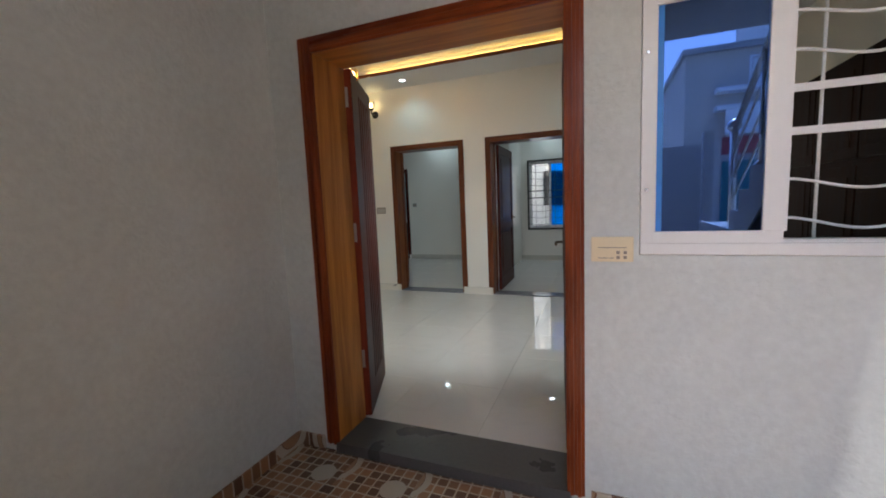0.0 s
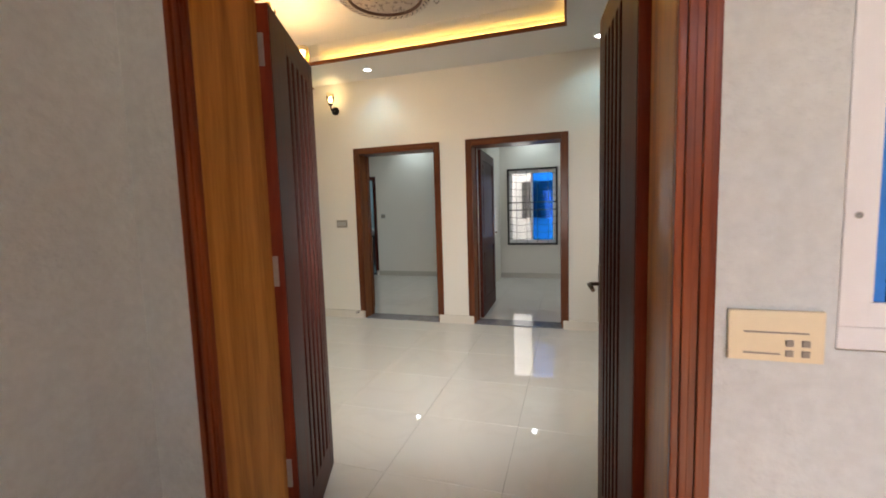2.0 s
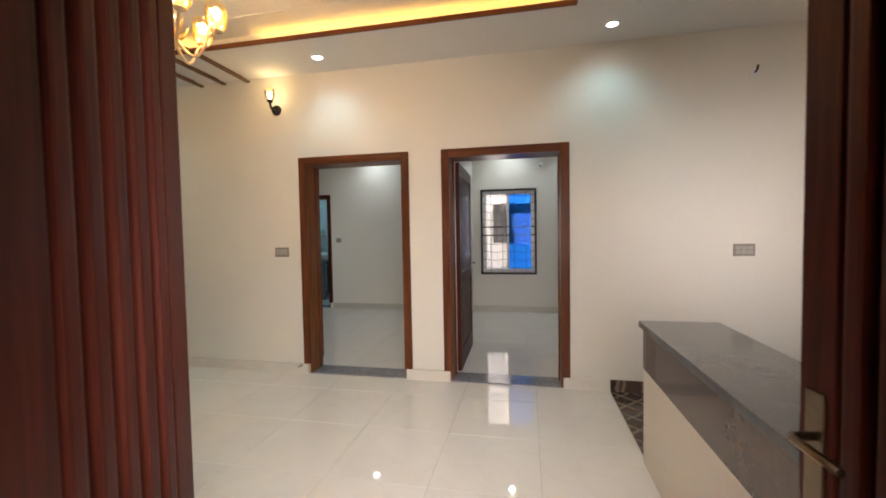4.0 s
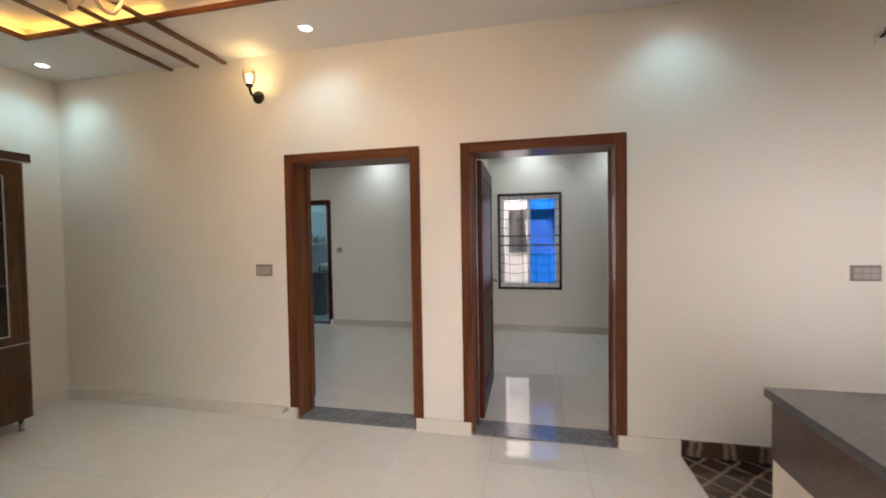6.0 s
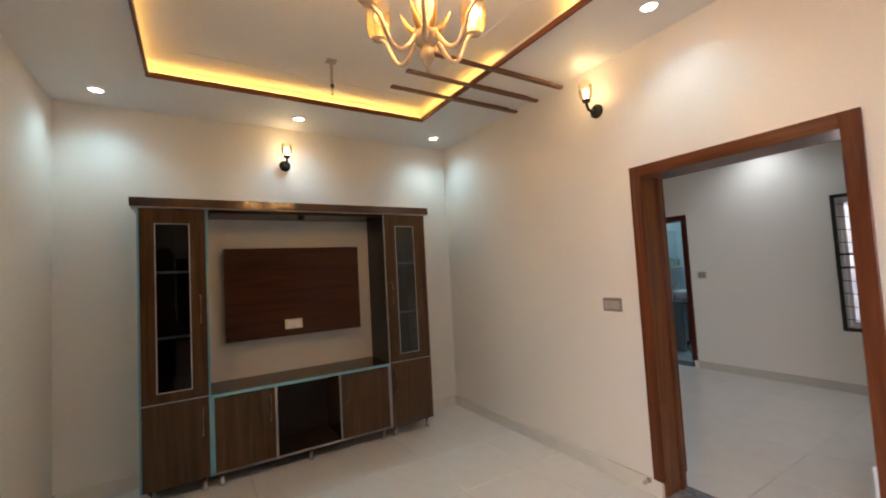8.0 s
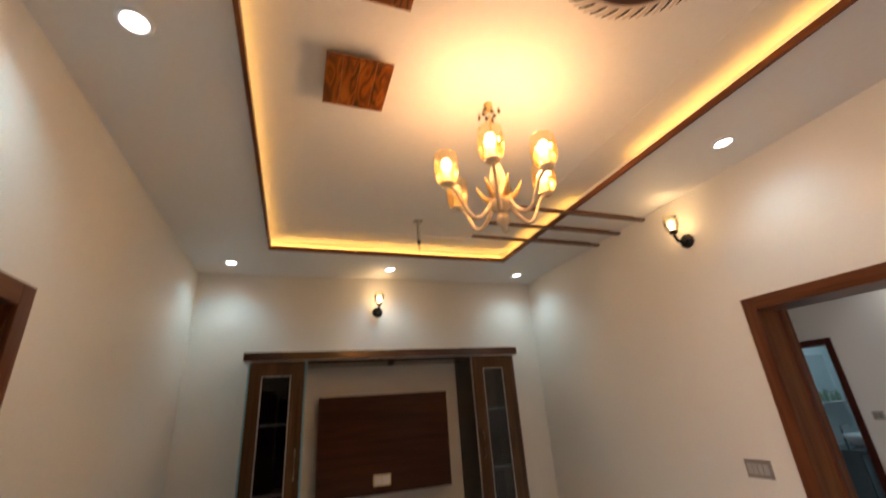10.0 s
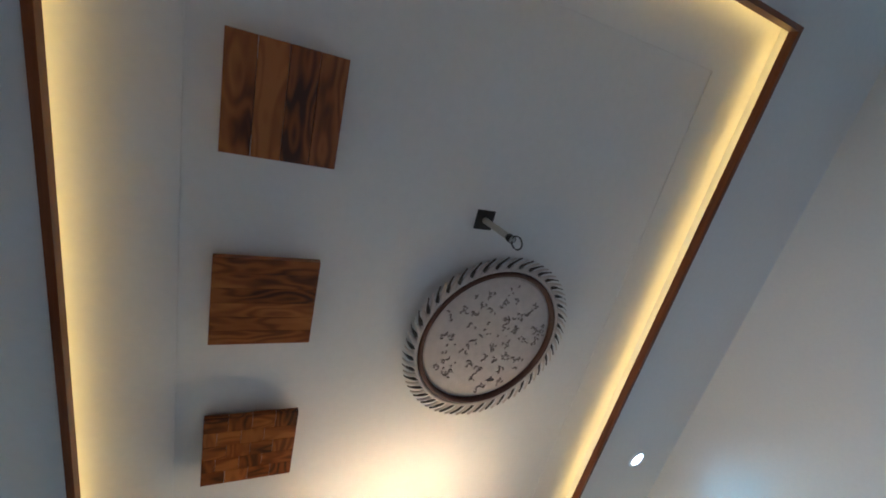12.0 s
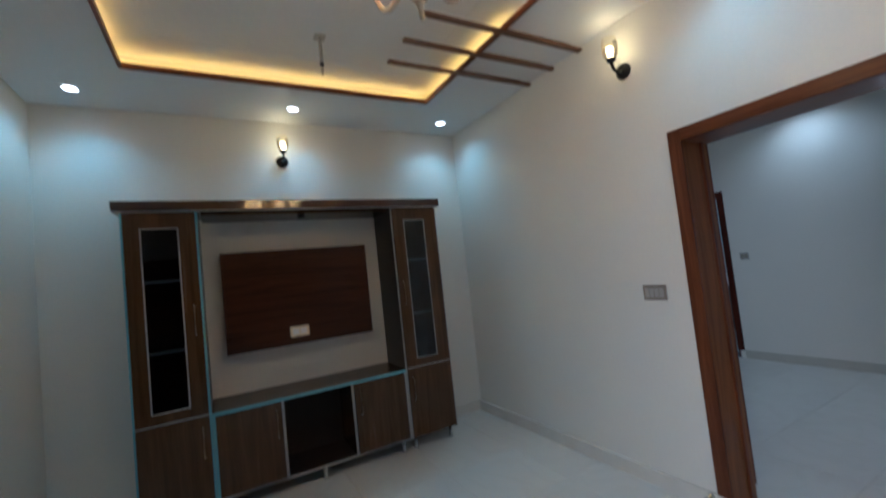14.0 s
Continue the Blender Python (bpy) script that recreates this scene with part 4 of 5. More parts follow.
for y in (ya + 0.06, 3.87, yb - 0.06):
    for x in (XF - 0.05, xb + 0.06):
        bm = bmesh.new()
        lathe(bm, [(0.017, 0.006), (0.021, 0.0), (0.021, 0.012), (0.016, 0.02), (0.016, 0.10)], 14, x, y, True)
        part("foot", bm, "steel", low, "short steel cabinet foot")
corn = thing("cabinet_cornice", "glossy dark wood cornice board across the cabinets", "cornice", (0, 0, 0))
bm = bmesh.new()
box(bm, XW + 0.004, XF + 0.055, 2.663, 5.074, 2.113, 2.178, 0.006)
for v in bm.verts:
    v.co.x -= (v.co.z - 2.113) * 0.03 if v.co.x > XF else 0
part("board", bm, "cornice_wood", corn)
block("bottom_strip", (XF - 0.0, XF + 0.053, 2.67, 5.07, 2.107, 2.1125), "edge_strip", corn)
bm = bmesh.new()
box(bm, XW + 0.02, XF - 0.05, 3.16, 4.59, 2.088, 2.106)
part("light_box", bm, "cabinet_wood_y", corn)
bm = bmesh.new()
lathe(bm, [(0.004, 2.058), (0.024, 2.060), (0.030, 2.068), (0.030, 2.0878)], 16, XF - 0.12, 3.87, True)
part("spot_fitting", bm, "black_metal", corn, "small dark spot fitting under the cornice")
tvp = thing("wall_panel", "reddish brown wooden screen panel fixed to the wall", "wall panel", (0, 0, 0))
block("panel_board", (XW + 0.12, XW + 0.15, 3.262, 4.435, 1.03, 1.822), "panel_wood", tvp, 0.003)
for y in (3.45, 4.25):
    block("spacer", (XW + 0.001, XW + 0.12, y, y + 0.06, 1.12, 1.76), "dark_inside", tvp)


def plate(name, label, cx, cz, w, h, mat, wall, pos, rocker, rows=1, cols=3):
    """A flat electric plate; wall: 'n' (on a wall facing -y), 's' (facing -y, outside), 'w' (facing +x)."""
    t = thing(name, label, "switch plate", pos, "", 90 if wall == "w" else 0)
    block("plate", (-w / 2, w / 2, -0.010, -0.001, -h / 2, h / 2), mat, t, 0.003)
    for r in range(rows):
        for k in range(cols):
            x = -w * 0.42 + (k + 0.5) * w * 0.84 / cols
            z = -h * 0.36 + (r + 0.5) * h * 0.72 / rows
            block("rocker", (x - w * 0.36 / cols, x + w * 0.36 / cols, -0.014, -0.0098, z - h * 0.3 / rows, z + h * 0.3 / rows), rocker, t, 0.0015)
    return t


plate("switch_plate", "bronze switch plate beside a doorway", 0, 0, 0.15, 0.095, "bronze_plastic", "n", (-1.643, YF, 1.227), "grey_plastic", 1, 4)
plate("switch_plate", "bronze switch plate above the kitchen counter", 0, 0, 0.155, 0.098, "bronze_plastic", "n", (2.495, YF, 1.218), "grey_plastic", 2, 3)
plate("switch_plate", "grey switch plate on the bedroom wall", 0, 0, 0.10, 0.09, "grey_plastic", "n", (-2.69, YR, 1.285), "bronze_plastic", 1, 2)
plate("socket_plate", "cream twin socket on the wooden wall panel", 0, 0, 0.15, 0.085, "cream_plastic", "w", (XW + 0.15, 3.806, 1.135), "upvc", 1, 2)
# porch bell and switch panel
bell = thing("bell_panel", "cream bell panel with lines and four small buttons", "bell panel", (1.541, YO, 1.086))
block("plate", (-0.078, 0.078, -0.012, -0.001, -0.05, 0.05), "cream_plastic", bell, 0.004)
block("groove", (-0.052, 0.052, -0.0132, -0.0118, 0.006, 0.009), "bronze_plastic", bell)
block("groove", (-0.052, 0.008, -0.0132, -0.0118, -0.036, -0.033), "bronze_plastic", bell)
for x in (0.022, 0.048):
    for z in (-0.012, -0.032):
        block("button", (x - 0.006, x + 0.006, -0.016, -0.0118, z - 0.006, z + 0.006), "bronze_plastic", bell, 0.001)


# ---- lights ----
def downlight(x, y, first=[None]):
    if first[0]:
        return copy_thing(first[0], pose(x, y, ZC))
    t = thing("downlight", "round white recessed ceiling downlight, lit", "downlight", (x, y, ZC), "ceiling downlights")
    bm = bmesh.new()
    lathe(bm, [(0.040, -0.001), (0.043, -0.008), (0.055, -0.010), (0.058, -0.004), (0.058, 0.0)], 24)
    part("ring", bm, "upvc", t)
    bm = bmesh.new()
    bmesh.ops.create_circle(bm, cap_ends=True, segments=24, radius=0.041)
    bmesh.ops.translate(bm, verts=bm.verts[:], vec=(0, 0, -0.003))
    part("diffuser", bm, "downlight_glow", t)
    first[0] = t
    return t


for px, py in DOWNLIGHTS + ROOM_LIGHTS + [(2.5, 3.6)]:
    downlight(px, py)


def cup_profile(s=1.0):
    return [(0.018 * s, 0.0), (0.040 * s, 0.006 * s), (0.051 * s, 0.03 * s), (0.056 * s, 0.08 * s), (0.054 * s, 0.13 * s), (0.050 * s, 0.160 * s), (0.052 * s, 0.165 * s)]


def sconce(place, turn, label):
    """In its own axes the wall is at y = 0 and the lamp stands towards -y."""
    t = thing("wall_lamp", label, "wall lamp", place, "wall lamps", turn)
    bm = bmesh.new()
    tube(bm, [(0, 0.0, 0), (0, -0.012, 0), (0, -0.024, 0)], [0.052, 0.050, 0.030], 20)
    part("wall_plate", bm, "black_metal", t)
    bm = bmesh.new()
    tube(bm, [(0, -0.02, 0), (0, -0.06, -0.012), (0, -0.095, 0.0), (0, -0.11, 0.03), (0, -0.11, 0.05)], 0.010, 10)
    lathe(bm, [(0.010, 0.045), (0.026, 0.050), (0.030, 0.065), (0.020, 0.072)], 16, 0, -0.11)
    part("arm", bm, "black_metal", t)
    bm = bmesh.new()
    lathe(bm, [(r * 0.85, 0.07 + z * 0.75) for r, z in cup_profile()], 20, 0, -0.11)
    g = part("glass_cup", bm, "pale_glass", t, "clear pale glass cup")
    g.visible_shadow = False
    bm = bmesh.new()
    lathe(bm, [(0.004, 0.078), (0.014, 0.085), (0.021, 0.115), (0.018, 0.135), (0.003, 0.148)], 14, 0, -0.11)
    part("bulb", bm, "wall_bulb_glow", t)
    mouth = t.matrix_world @ Vector((0, -0.11, 0.185))
    lamp("wall_lamp_uplight", "SPOT", tuple(mouth), 0.16, (1.0, 0.82, 0.40), 0.02, (mouth.x, mouth.y + 0.001, mouth.z + 1), 84)
    lamp("wall_lamp_light", "POINT", tuple(t.matrix_world @ Vector((0, -0.11, 0.165))), 0.18, (1.0, 0.82, 0.42), 0.03)


sconce((-1.653, YF, 2.645), 0, "black wall lamp with lit glass cup above the doorway")
sconce((XW, 3.805, 2.617), 90, "black wall lamp with lit glass cup above the cabinet")


def chandelier(cx, cy):
    t = thing("chandelier", "cream and gold chandelier with amber glass cups, lit", "chandelier", (cx, cy, 3.055))
    bm = bmesh.new()
    lathe(bm, [(0.002, -0.012), (0.012, -0.010), (0.020, -0.004), (0.022, 0.0), (0.022, 0.035)], 20)
    part("canopy", bm, "chandelier_gold", t)
    bm = bmesh.new()
    for k in range(8):
        a = k * math.pi / 4
        x, y = (0.030 + 0.022 * (k % 2)) * math.cos(a), (0.030 + 0.022 * (k % 2)) * math.sin(a)
        lathe(bm, [(0.001, -0.045), (0.008, -0.036), (0.009, -0.028), (0.004, -0.018), (0.002, 0.0)], 8, x, y)
    part("crystal_drops", bm, "brass_dark", t, "small brassy crystal drops")
    bm = bmesh.new()
    tube(bm, [(0, 0, -0.03), (0, 0, -0.30)], 0.006, 8)
    part("rod", bm, "chandelier_gold", t)
    bm = bmesh.new()
    lathe(bm, [(0.006, -0.27), (0.020, -0.285), (0.014, -0.31), (0.030, -0.35), (0.040, -0.40), (0.026, -0.45), (0.016, -0.47), (0.045, -0.50), (0.060, -0.53),
               (0.045, -0.56), (0.018, -0.575), (0.028, -0.60), (0.032, -0.625), (0.014, -0.65), (0.004, -0.672)], 20)
    part("stem", bm, "chandelier_cream", t)
    for k in range(6):
        a = radians(-32 + 60 * k)
        ca, sa = math.cos(a), math.sin(a)
        pts = []
        for i in range(15):
            u = i / 14
            r = 0.045 + 0.205 * u
            z = -0.53 - 0.085 * math.sin(math.pi * min(1, u * 1.25)) + 0.075 * max(0, u - 0.55) / 0.45
            pts.append((r * ca, r * sa, z))
        bm = bmesh.new()
        tube(bm, pts, [0.0115 - 0.004 * i / 14 for i in range(15)], 8)
        lathe(bm, [(0.006, -0.465), (0.030, -0.46), (0.034, -0.452), (0.016, -0.445)], 14, 0.25 * ca, 0.25 * sa)
        arm = part("arm", bm, "chandelier_cream", t)
        bm = bmesh.new()
        # leaf scroll between the arms
        b2 = a + radians(30)
        tube(bm, [((0.03 + 0.075 * u) * math.cos(b2), (0.03 + 0.075 * u) * math.sin(b2), -0.52 + 0.09 * u * u) for u in [i / 8 for i in range(9)]], [0.010, 0.012, 0.014, 0.015, 0.014, 0.012, 0.009, 0.006, 0.002], 8)
        part("leaf_scroll", bm, "chandelier_gold", t)
        bm = bmesh.new()
        lathe(bm, [(0.018, -0.45), (0.019, -0.40), (0.015, -0.392)], 12, 0.25 * ca, 0.25 * sa)
        candle = new("candle_holder", mesh("candle_holder", bm, "chandelier_cream"))
        candle.parent = arm
        bm = bmesh.new()
        steps = 24
        prof = [(r, -0.45 + z * 0.88) for r, z in cup_profile()]
        rings = [[bm.verts.new(((0.25 * ca) + r * (1 + 0.05 * math.cos(8 * 2 * math.pi * i / steps)) * math.cos(2 * math.pi * i / steps),
                                (0.25 * sa) + r * (1 + 0.05 * math.cos(8 * 2 * math.pi * i / steps)) * math.sin(2 * math.pi * i / steps), z)) for i in range(steps)] for r, z in prof]
        for p, q in zip(rings, rings[1:]):
            for i in range(steps):
                bm.faces.new((p[i], p[(i + 1) % steps], q[(i + 1) % steps], q[i])).smooth = True
        cup = new("glass_cup", mesh("glass_cup", bm, "amber_glass"))
        cup.parent = arm
        cup.visible_shadow = False
        tagged(cup, "amber ribbed glass cup")
        lit = k not in (3, 4)
        bm = bmesh.new()
        lathe(bm, [(0.008, -0.392), (0.017, -0.382), (0.023, -0.356), (0.018, -0.332), (0.003, -0.320)], 14, 0.25 * ca, 0.25 * sa)
        bulb = new("bulb", mesh("bulb", bm, "bulb_glow" if lit else "ceramic_white"))
        bulb.parent = arm
        if lit:
            lamp("chandelier_light", "POINT", (cx + 0.25 * ca, cy + 0.25 * sa, 3.055 - 0.30), 1.5, (1.0, 0.69, 0.34), 0.03)


chandelier(-1.20, 3.900)

# ---- ceiling ornaments ----
for k in range(5):
    x = -1.176 + 0.5555 * k
    if k == 4:
        continue
    t = thing("wooden_ceiling_tile", "square varnished pine tile under the ceiling tray", "ceiling tile", (x, 3.240, 3.030), "wooden ceiling tiles")
    n = 4 if k in (0, 3) else 6
    for i in range(n if k != 1 else 0):
        w = 0.278 / n
        bm = bmesh.new()
        if k == 0 or k == 3:
            box(bm, -0.139 , 0.139, -0.139 + i * w, -0.139 + (i + 1) * w - 0.0008, 0, 0.024, 0.0015)
        else:
            box(bm, -0.139 + i * w, -0.139 + (i + 1) * w - 0.0008, -0.139, 0.139, 0, 0.024, 0.0015)
        part("plank", bm, "pine_panel" if k in (0, 3) else "pine_panel_y", t)
    for i in range(20 if k == 1 else 0):
        c, q = i % 5, i // 5
        x0, y0, dy = -0.139 + c * 0.0556, -0.139 + q * 0.0695, 0.03 * (c % 2)
        bm = bmesh.new()
        box(bm, x0, x0 + 0.0548, max(-0.139, y0 - dy), min(0.139, y0 + 0.0687 - dy) if q < 3 else 0.139, 0, 0.024 - 0.002 * ((c + q) % 2), 0.0015)
        part("plank", bm, "pine_panel" if (c + q) % 2 else "pine_panel_y", t)
    block("spacer", (-0.09, 0.09, -0.09, 0.09, 0.0242, ZT - 3.030), "dark_inside", t)

for x in (-2.500, -2.235, -1.960):
    bm = bmesh.new()
    box(bm, x - 0.020, x + 0.020, 4.345, 5.595, ZC - 0.032, ZC - 0.0155, 0.003)
    box(bm, x - 0.006, x + 0.006, 4.95, 5.50, ZC - 0.016, ZC - 0.0005)
    ob = part("ceiling_batten", bm, "batten_wood")
    tagged(ob, "slim brown wooden batten across the ceiling rim", "batten", "ceiling battens")


def rosette(cx, cy):
    t = thing("ceiling_rose", "round carved plaster ceiling rose with feathered edge", "ceiling rose", (cx, cy, ZT - 0.035))
    bm = bmesh.new()
    lathe(bm, [(0.29, -0.002), (0.29, 0.035)], 48)
    part("backing", bm, "plaster_relief", t)
    bm = bmesh.new()
    lathe(bm, [(0.0005, -0.012), (0.12, -0.011), (0.27, -0.010), (0.283, -0.004), (0.283, 0.0)], 64)
    part("disc", bm, "plaster_relief", t)
    bm = bmesh.new()
    lathe(bm, [(0.280, 0.0), (0.282, -0.016), (0.287, -0.024), (0.297, -0.024), (0.302, -0.014), (0.303, 0.0)], 64)
    part("ring", bm, "relief_brown", t, "brown painted ring")
    bm = bmesh.new()
    lathe(bm, [(0.302, 0.0), (0.304, -0.018), (0.315, -0.021), (0.322, -0.012), (0.324, 0.0)], 64)
    part("outer_ring", bm, "plaster_relief", t)
    n = 40
    # between the feathers lie dark slivers that paint the shade of the gaps
    for name, mat, ofs, wid, zz in (("feather", "plaster_relief", 0.0, 0.034, -0.024), ("feather_groove", "feather_groove", 0.5, 0.020, -0.0195)):
        bm = bmesh.new()
        prev = None
        for j in range(7):
            u = j / 6
            r = 0.309 + 0.052 * u
            a = 0.15 * u * (0.4 + 0.6 * u)
            half = wid * (1 - 0.75 * u) * 0.5 if name == "feather" else wid * math.sin(math.pi * min(0.95, u + 0.15)) * 0.5
            q = [bm.verts.new(((r * math.cos(a) + s * half * -math.sin(a)), (r * math.sin(a) + s * half * math.cos(a)), zz + h)) for s, h in ((-1, 0.008), (0, 0), (1, 0.008))]
            if prev:
                for s in (0, 1):
                    bm.faces.new((prev[s], prev[s + 1], q[s + 1], q[s])).smooth = True
            prev = q
        me = mesh(name, bm, mat)
        for i in range(n):
            ob = new(name, me)
            ob.parent = t
            ob.rotation_euler = (0, 0, 2 * math.pi * (i + ofs) / n)
    # scattered worn ornament on the disc
    rnd = random.Random(4)
    bm = bmesh.new()
    for i in range(46):
        r, a = 0.245 * math.sqrt((i + 0.7) / 46), i * 2.39996 + rnd.uniform(-0.2, 0.2)
        for k in range(rnd.choice((3, 5, 7, 8))):
            x, y = r * math.cos(a) + rnd.gauss(0, 0.012), r * math.sin(a) + rnd.gauss(0, 0.010)
            if math.hypot(x, y) > 0.258:
                continue
            a0, sw, rr = rnd.random() * 6.28, 1.2 + rnd.random() * 2.6, 0.004 + 0.007 * rnd.random()
            tube(bm, [(x + rr * math.cos(a0 + sw * j / 6), y + rr * math.sin(a0 + sw * j / 6), -0.0122) for j in range(7)], [0.0006, 0.0018, 0.0028, 0.0034, 0.0028, 0.0018, 0.0006], 5)
    tagged(part("ornament", bm, "relief_dark", t), "worn dark carved ornament", kind="stuff")


rosette(-0.228, 4.068)


def fan_hook(x, y, length, label, plate_mat="black_paint"):
    t = thing("fan_hook", label, "fan hook", (x, y, ZT))
    bm = bmesh.new()
    box(bm, -0.035, 0.035, -0.035, 0.035, -0.006, 0.0, 0.002)
    part("box_plate", bm, plate_mat, t)
    bm = bmesh.new()
    tube(bm, [(0, 0, -0.006), (0, 0, -length)], 0.011, 10)
    part("pipe", bm, "grey_plastic", t)
    bm = bmesh.new()
    tube(bm, [(0.02 * math.cos(a), 0.0, -length - 0.025 + 0.028 * math.sin(a)) for a in [math.pi / 2 + 2 * math.pi * i / 14 for i in range(15)]], 0.0025, 6)
    part("wire_loop", bm, "black_metal", t)
    lathe_bm = bmesh.new()
    lathe(lathe_bm, [(0.013, -length), (0.014, -length + 0.02), (0.012, -length + 0.025)], 10)
    part("collar", lathe_bm, "black_metal", t)


fan_hook(0.246, 3.920, 0.19, "bare fan hook pipe with wire loop in the ceiling")
fan_hook(-2.585, 3.918, 0.20, "bare fan hook pipe hanging near the cabinet", "grey_plastic")

# ---- counter and kitchen ----
ctr = thing("kitchen_counter", "kitchen counter with dark granite top and cream panel", "counter", (0, 0, 0))
bm = bmesh.new()
box(bm, 1.437, 1.87, YI + 0.014, 4.508, 0.815, 0.852, 0.004)
part("worktop", bm, "granite", ctr, "polished dark granite top")
block("band", (1.458, 1.84, YI + 0.014, 4.488, 0.572, 0.815), "counter_band", ctr, label="dark brown polished band")
block("front_panel", (1.461, 1.84, YI + 0.014, 4.485, 0.0, 0.572), "white_panel", ctr, label="cream panel")
base = thing("base_cabinet", "dark wood kitchen base cabinet under the window", "cabinet", (0, 0, 0))
block("body", (1.88, XE - 0.002, YI + 0.014, YI + 0.56, 0.08, 0.80), "cabinet_wood", base)
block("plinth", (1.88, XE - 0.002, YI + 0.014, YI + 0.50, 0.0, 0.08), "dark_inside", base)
bm = bmesh.new()
box(bm, 1.88, XE - 0.002, YI + 0.002, YI + 0.60, 0.80, 0.835, 0.004)
part("worktop", bm, "granite", base, "dark granite worktop")
for k in range(3):
    d = block("door", (1.90 + k * 0.465, 2.34 + k * 0.465, YI + 0.5605, YI + 0.58, 0.10, 0.78), "cabinet_wood", base, 0.002)
tall = thing("kitchen_cupboard", "tall dark brown kitchen cupboard wall with panelled doors", "cupboard", (0, 0, 0))
block("body", (2.92, XE - 0.002, 2.75, 5.0, 0.0, 2.08), "kitchen_wood", tall)
for k in range(4):
    for z0, z1 in ((0.1, 0.80), (0.86, 1.42), (1.46, 2.06)):
        y0 = 2.77 + k * 0.56
        d = block("door", (2.90, 2.9195, y0, y0 + 0.54, z0, z1), "kitchen_wood", tall, 0.002)
        bm = bmesh.new()
        box(bm, 2.894, 2.8995, y0 + 0.07, y0 + 0.47, z0 + 0.07, z1 - 0.07, 0.002)
        q = new("door_panel", mesh("door_panel", bm, "kitchen_wood"))
        q.parent = d
for k in range(2):
    for z0, z1 in ((0.1, 0.80), (0.86, 1.42), (1.46, 2.06)):
        bm = bmesh.new()
        box(bm, 2.935 + k * 0.18, 2.935 + k * 0.18 + 0.16, 2.742, 2.7495, z0, z1, 0.002)
        part("end_panel", bm, "kitchen_wood", tall)
bag = bmesh.new()
bmesh.ops.create_icosphere(bag, subdivisions=4, radius=0.13)
for v in bag.verts:
    p = v.co.copy()
    k = 1 + 0.45 * noise.noise(p * 9) + 0.2 * noise.noise(p * 26)
    v.co = Vector((p.x * 1.5 * k, p.y * 0.9 * k, max(-0.12, p.z * 0.95 * k)))
for fc in bag.faces:
    fc.smooth = True
ob = part("plastic_bag", bag, "plastic_film")
ob.location = (2.44, 2.34, 0.957)
tagged(ob, "crumpled clear plastic sheet on the worktop", "plastic bag")
jack = thing("cable_outlet", "small white outlet with a black cable stub", "cable outlet", (2.555, YF, 2.63))
block("plate", (-0.03, 0.03, -0.008, -0.001, -0.05, 0.01), "upvc", jack, 0.002)
bm = bmesh.new()
tube(bm, [(0.0, -0.008, -0.01), (0.0, -0.04, 0.0), (0.0, -0.05, 0.03)], 0.008)
part("cable_stub", bm, "black_paint", jack)
jack2 = thing("cable_outlet", "small white outlet high on the bedroom wall", "cable outlet", (1.015, YR, 2.51))
block("plate", (-0.05, 0.05, -0.008, -0.001, -0.04, 0.04), "upvc", jack2, 0.002)
bm = bmesh.new()
tube(bm, [(0.0, -0.008, 0.0), (0.008, -0.045, 0.0), (0.020, -0.060, -0.004)], [0.030, 0.026, 0.016], 12)
part("lamp_holder", bm, "ceramic_white", jack2, "white plastic lamp holder")

# ---- bathroom seen through the far room ----
for nm, b in (("wall_bath_back", (-4.03, -1.6, 11.0, 11.15, 0, 2.9)), ("wall_bath_side", (-4.03, -3.9, 9.23, 11.0, 0, 2.9)), ("wall_bath_east", (-1.75, -1.6, 9.23, 11.0, 0, 2.9))):
    bm = bmesh.new()
    box(bm, *b)
    structure(nm, bm, "bath_tile", "pale blue-grey tiled bathroom wall", "wall")
bm = bmesh.new()
box(bm, -4.03, -1.6, 9.23, 11.15, 2.9, 3.0)
structure("ceiling_bath", bm, "ceiling_paint", "white bathroom ceiling", "ceiling")
bm = bmesh.new()
box(bm, -3.9, -1.75, 9.23, 11.0, -0.05, 0.0)
structure("floor_bath", bm, "bath_tile", "pale bathroom floor", "floor")
lamp("bath_lamp", "SPOT", (-3.2, 10.2, 2.87), 18, COOL, 0.05, None, 150)
for z in (0.75, 1.25):
    bm = bmesh.new()
    box(bm, -3.9, -1.76, 10.985, 10.999, z, z + 0.07)
    structure("trim", bm, "bath_tile_dark", "dark tile border on the bathroom wall", "trim")
basin = thing("wash_basin", "white ceramic wash basin on a dark counter", "basin", (-3.62, 10.35, 0.0))
bm = bmesh.new()
box(bm, -0.27, 0.22, -0.55, 0.55, 0.78, 0.82, 0.004)
part("counter", bm, "bath_tile_dark", basin, "dark stone counter slab")
for y in (-0.50, 0.46):
    block("bracket", (-0.27, 0.15, y, y + 0.04, 0.0, 0.78), "bath_tile_dark", basin)
bm = bmesh.new()
lathe(bm, [(0.10, 0.82), (0.15, 0.84), (0.205, 0.93), (0.215, 0.965), (0.205, 0.967), (0.185, 0.93), (0.12, 0.86), (0.02, 0.85)], 28)
part("bowl", bm, "ceramic_white", basin)
bm = bmesh.new()
tube(bm, [(-0.23, 0, 0.82), (-0.23, 0, 1.06), (-0.16, 0, 1.09), (-0.12, 0, 1.05)], 0.012)
part("tap", bm, "steel", basin, "chrome tap")
mir = thing("bathroom_mirror", "small frameless mirror above the wash basin", "mirror", (-3.895, 10.35, 1.42))
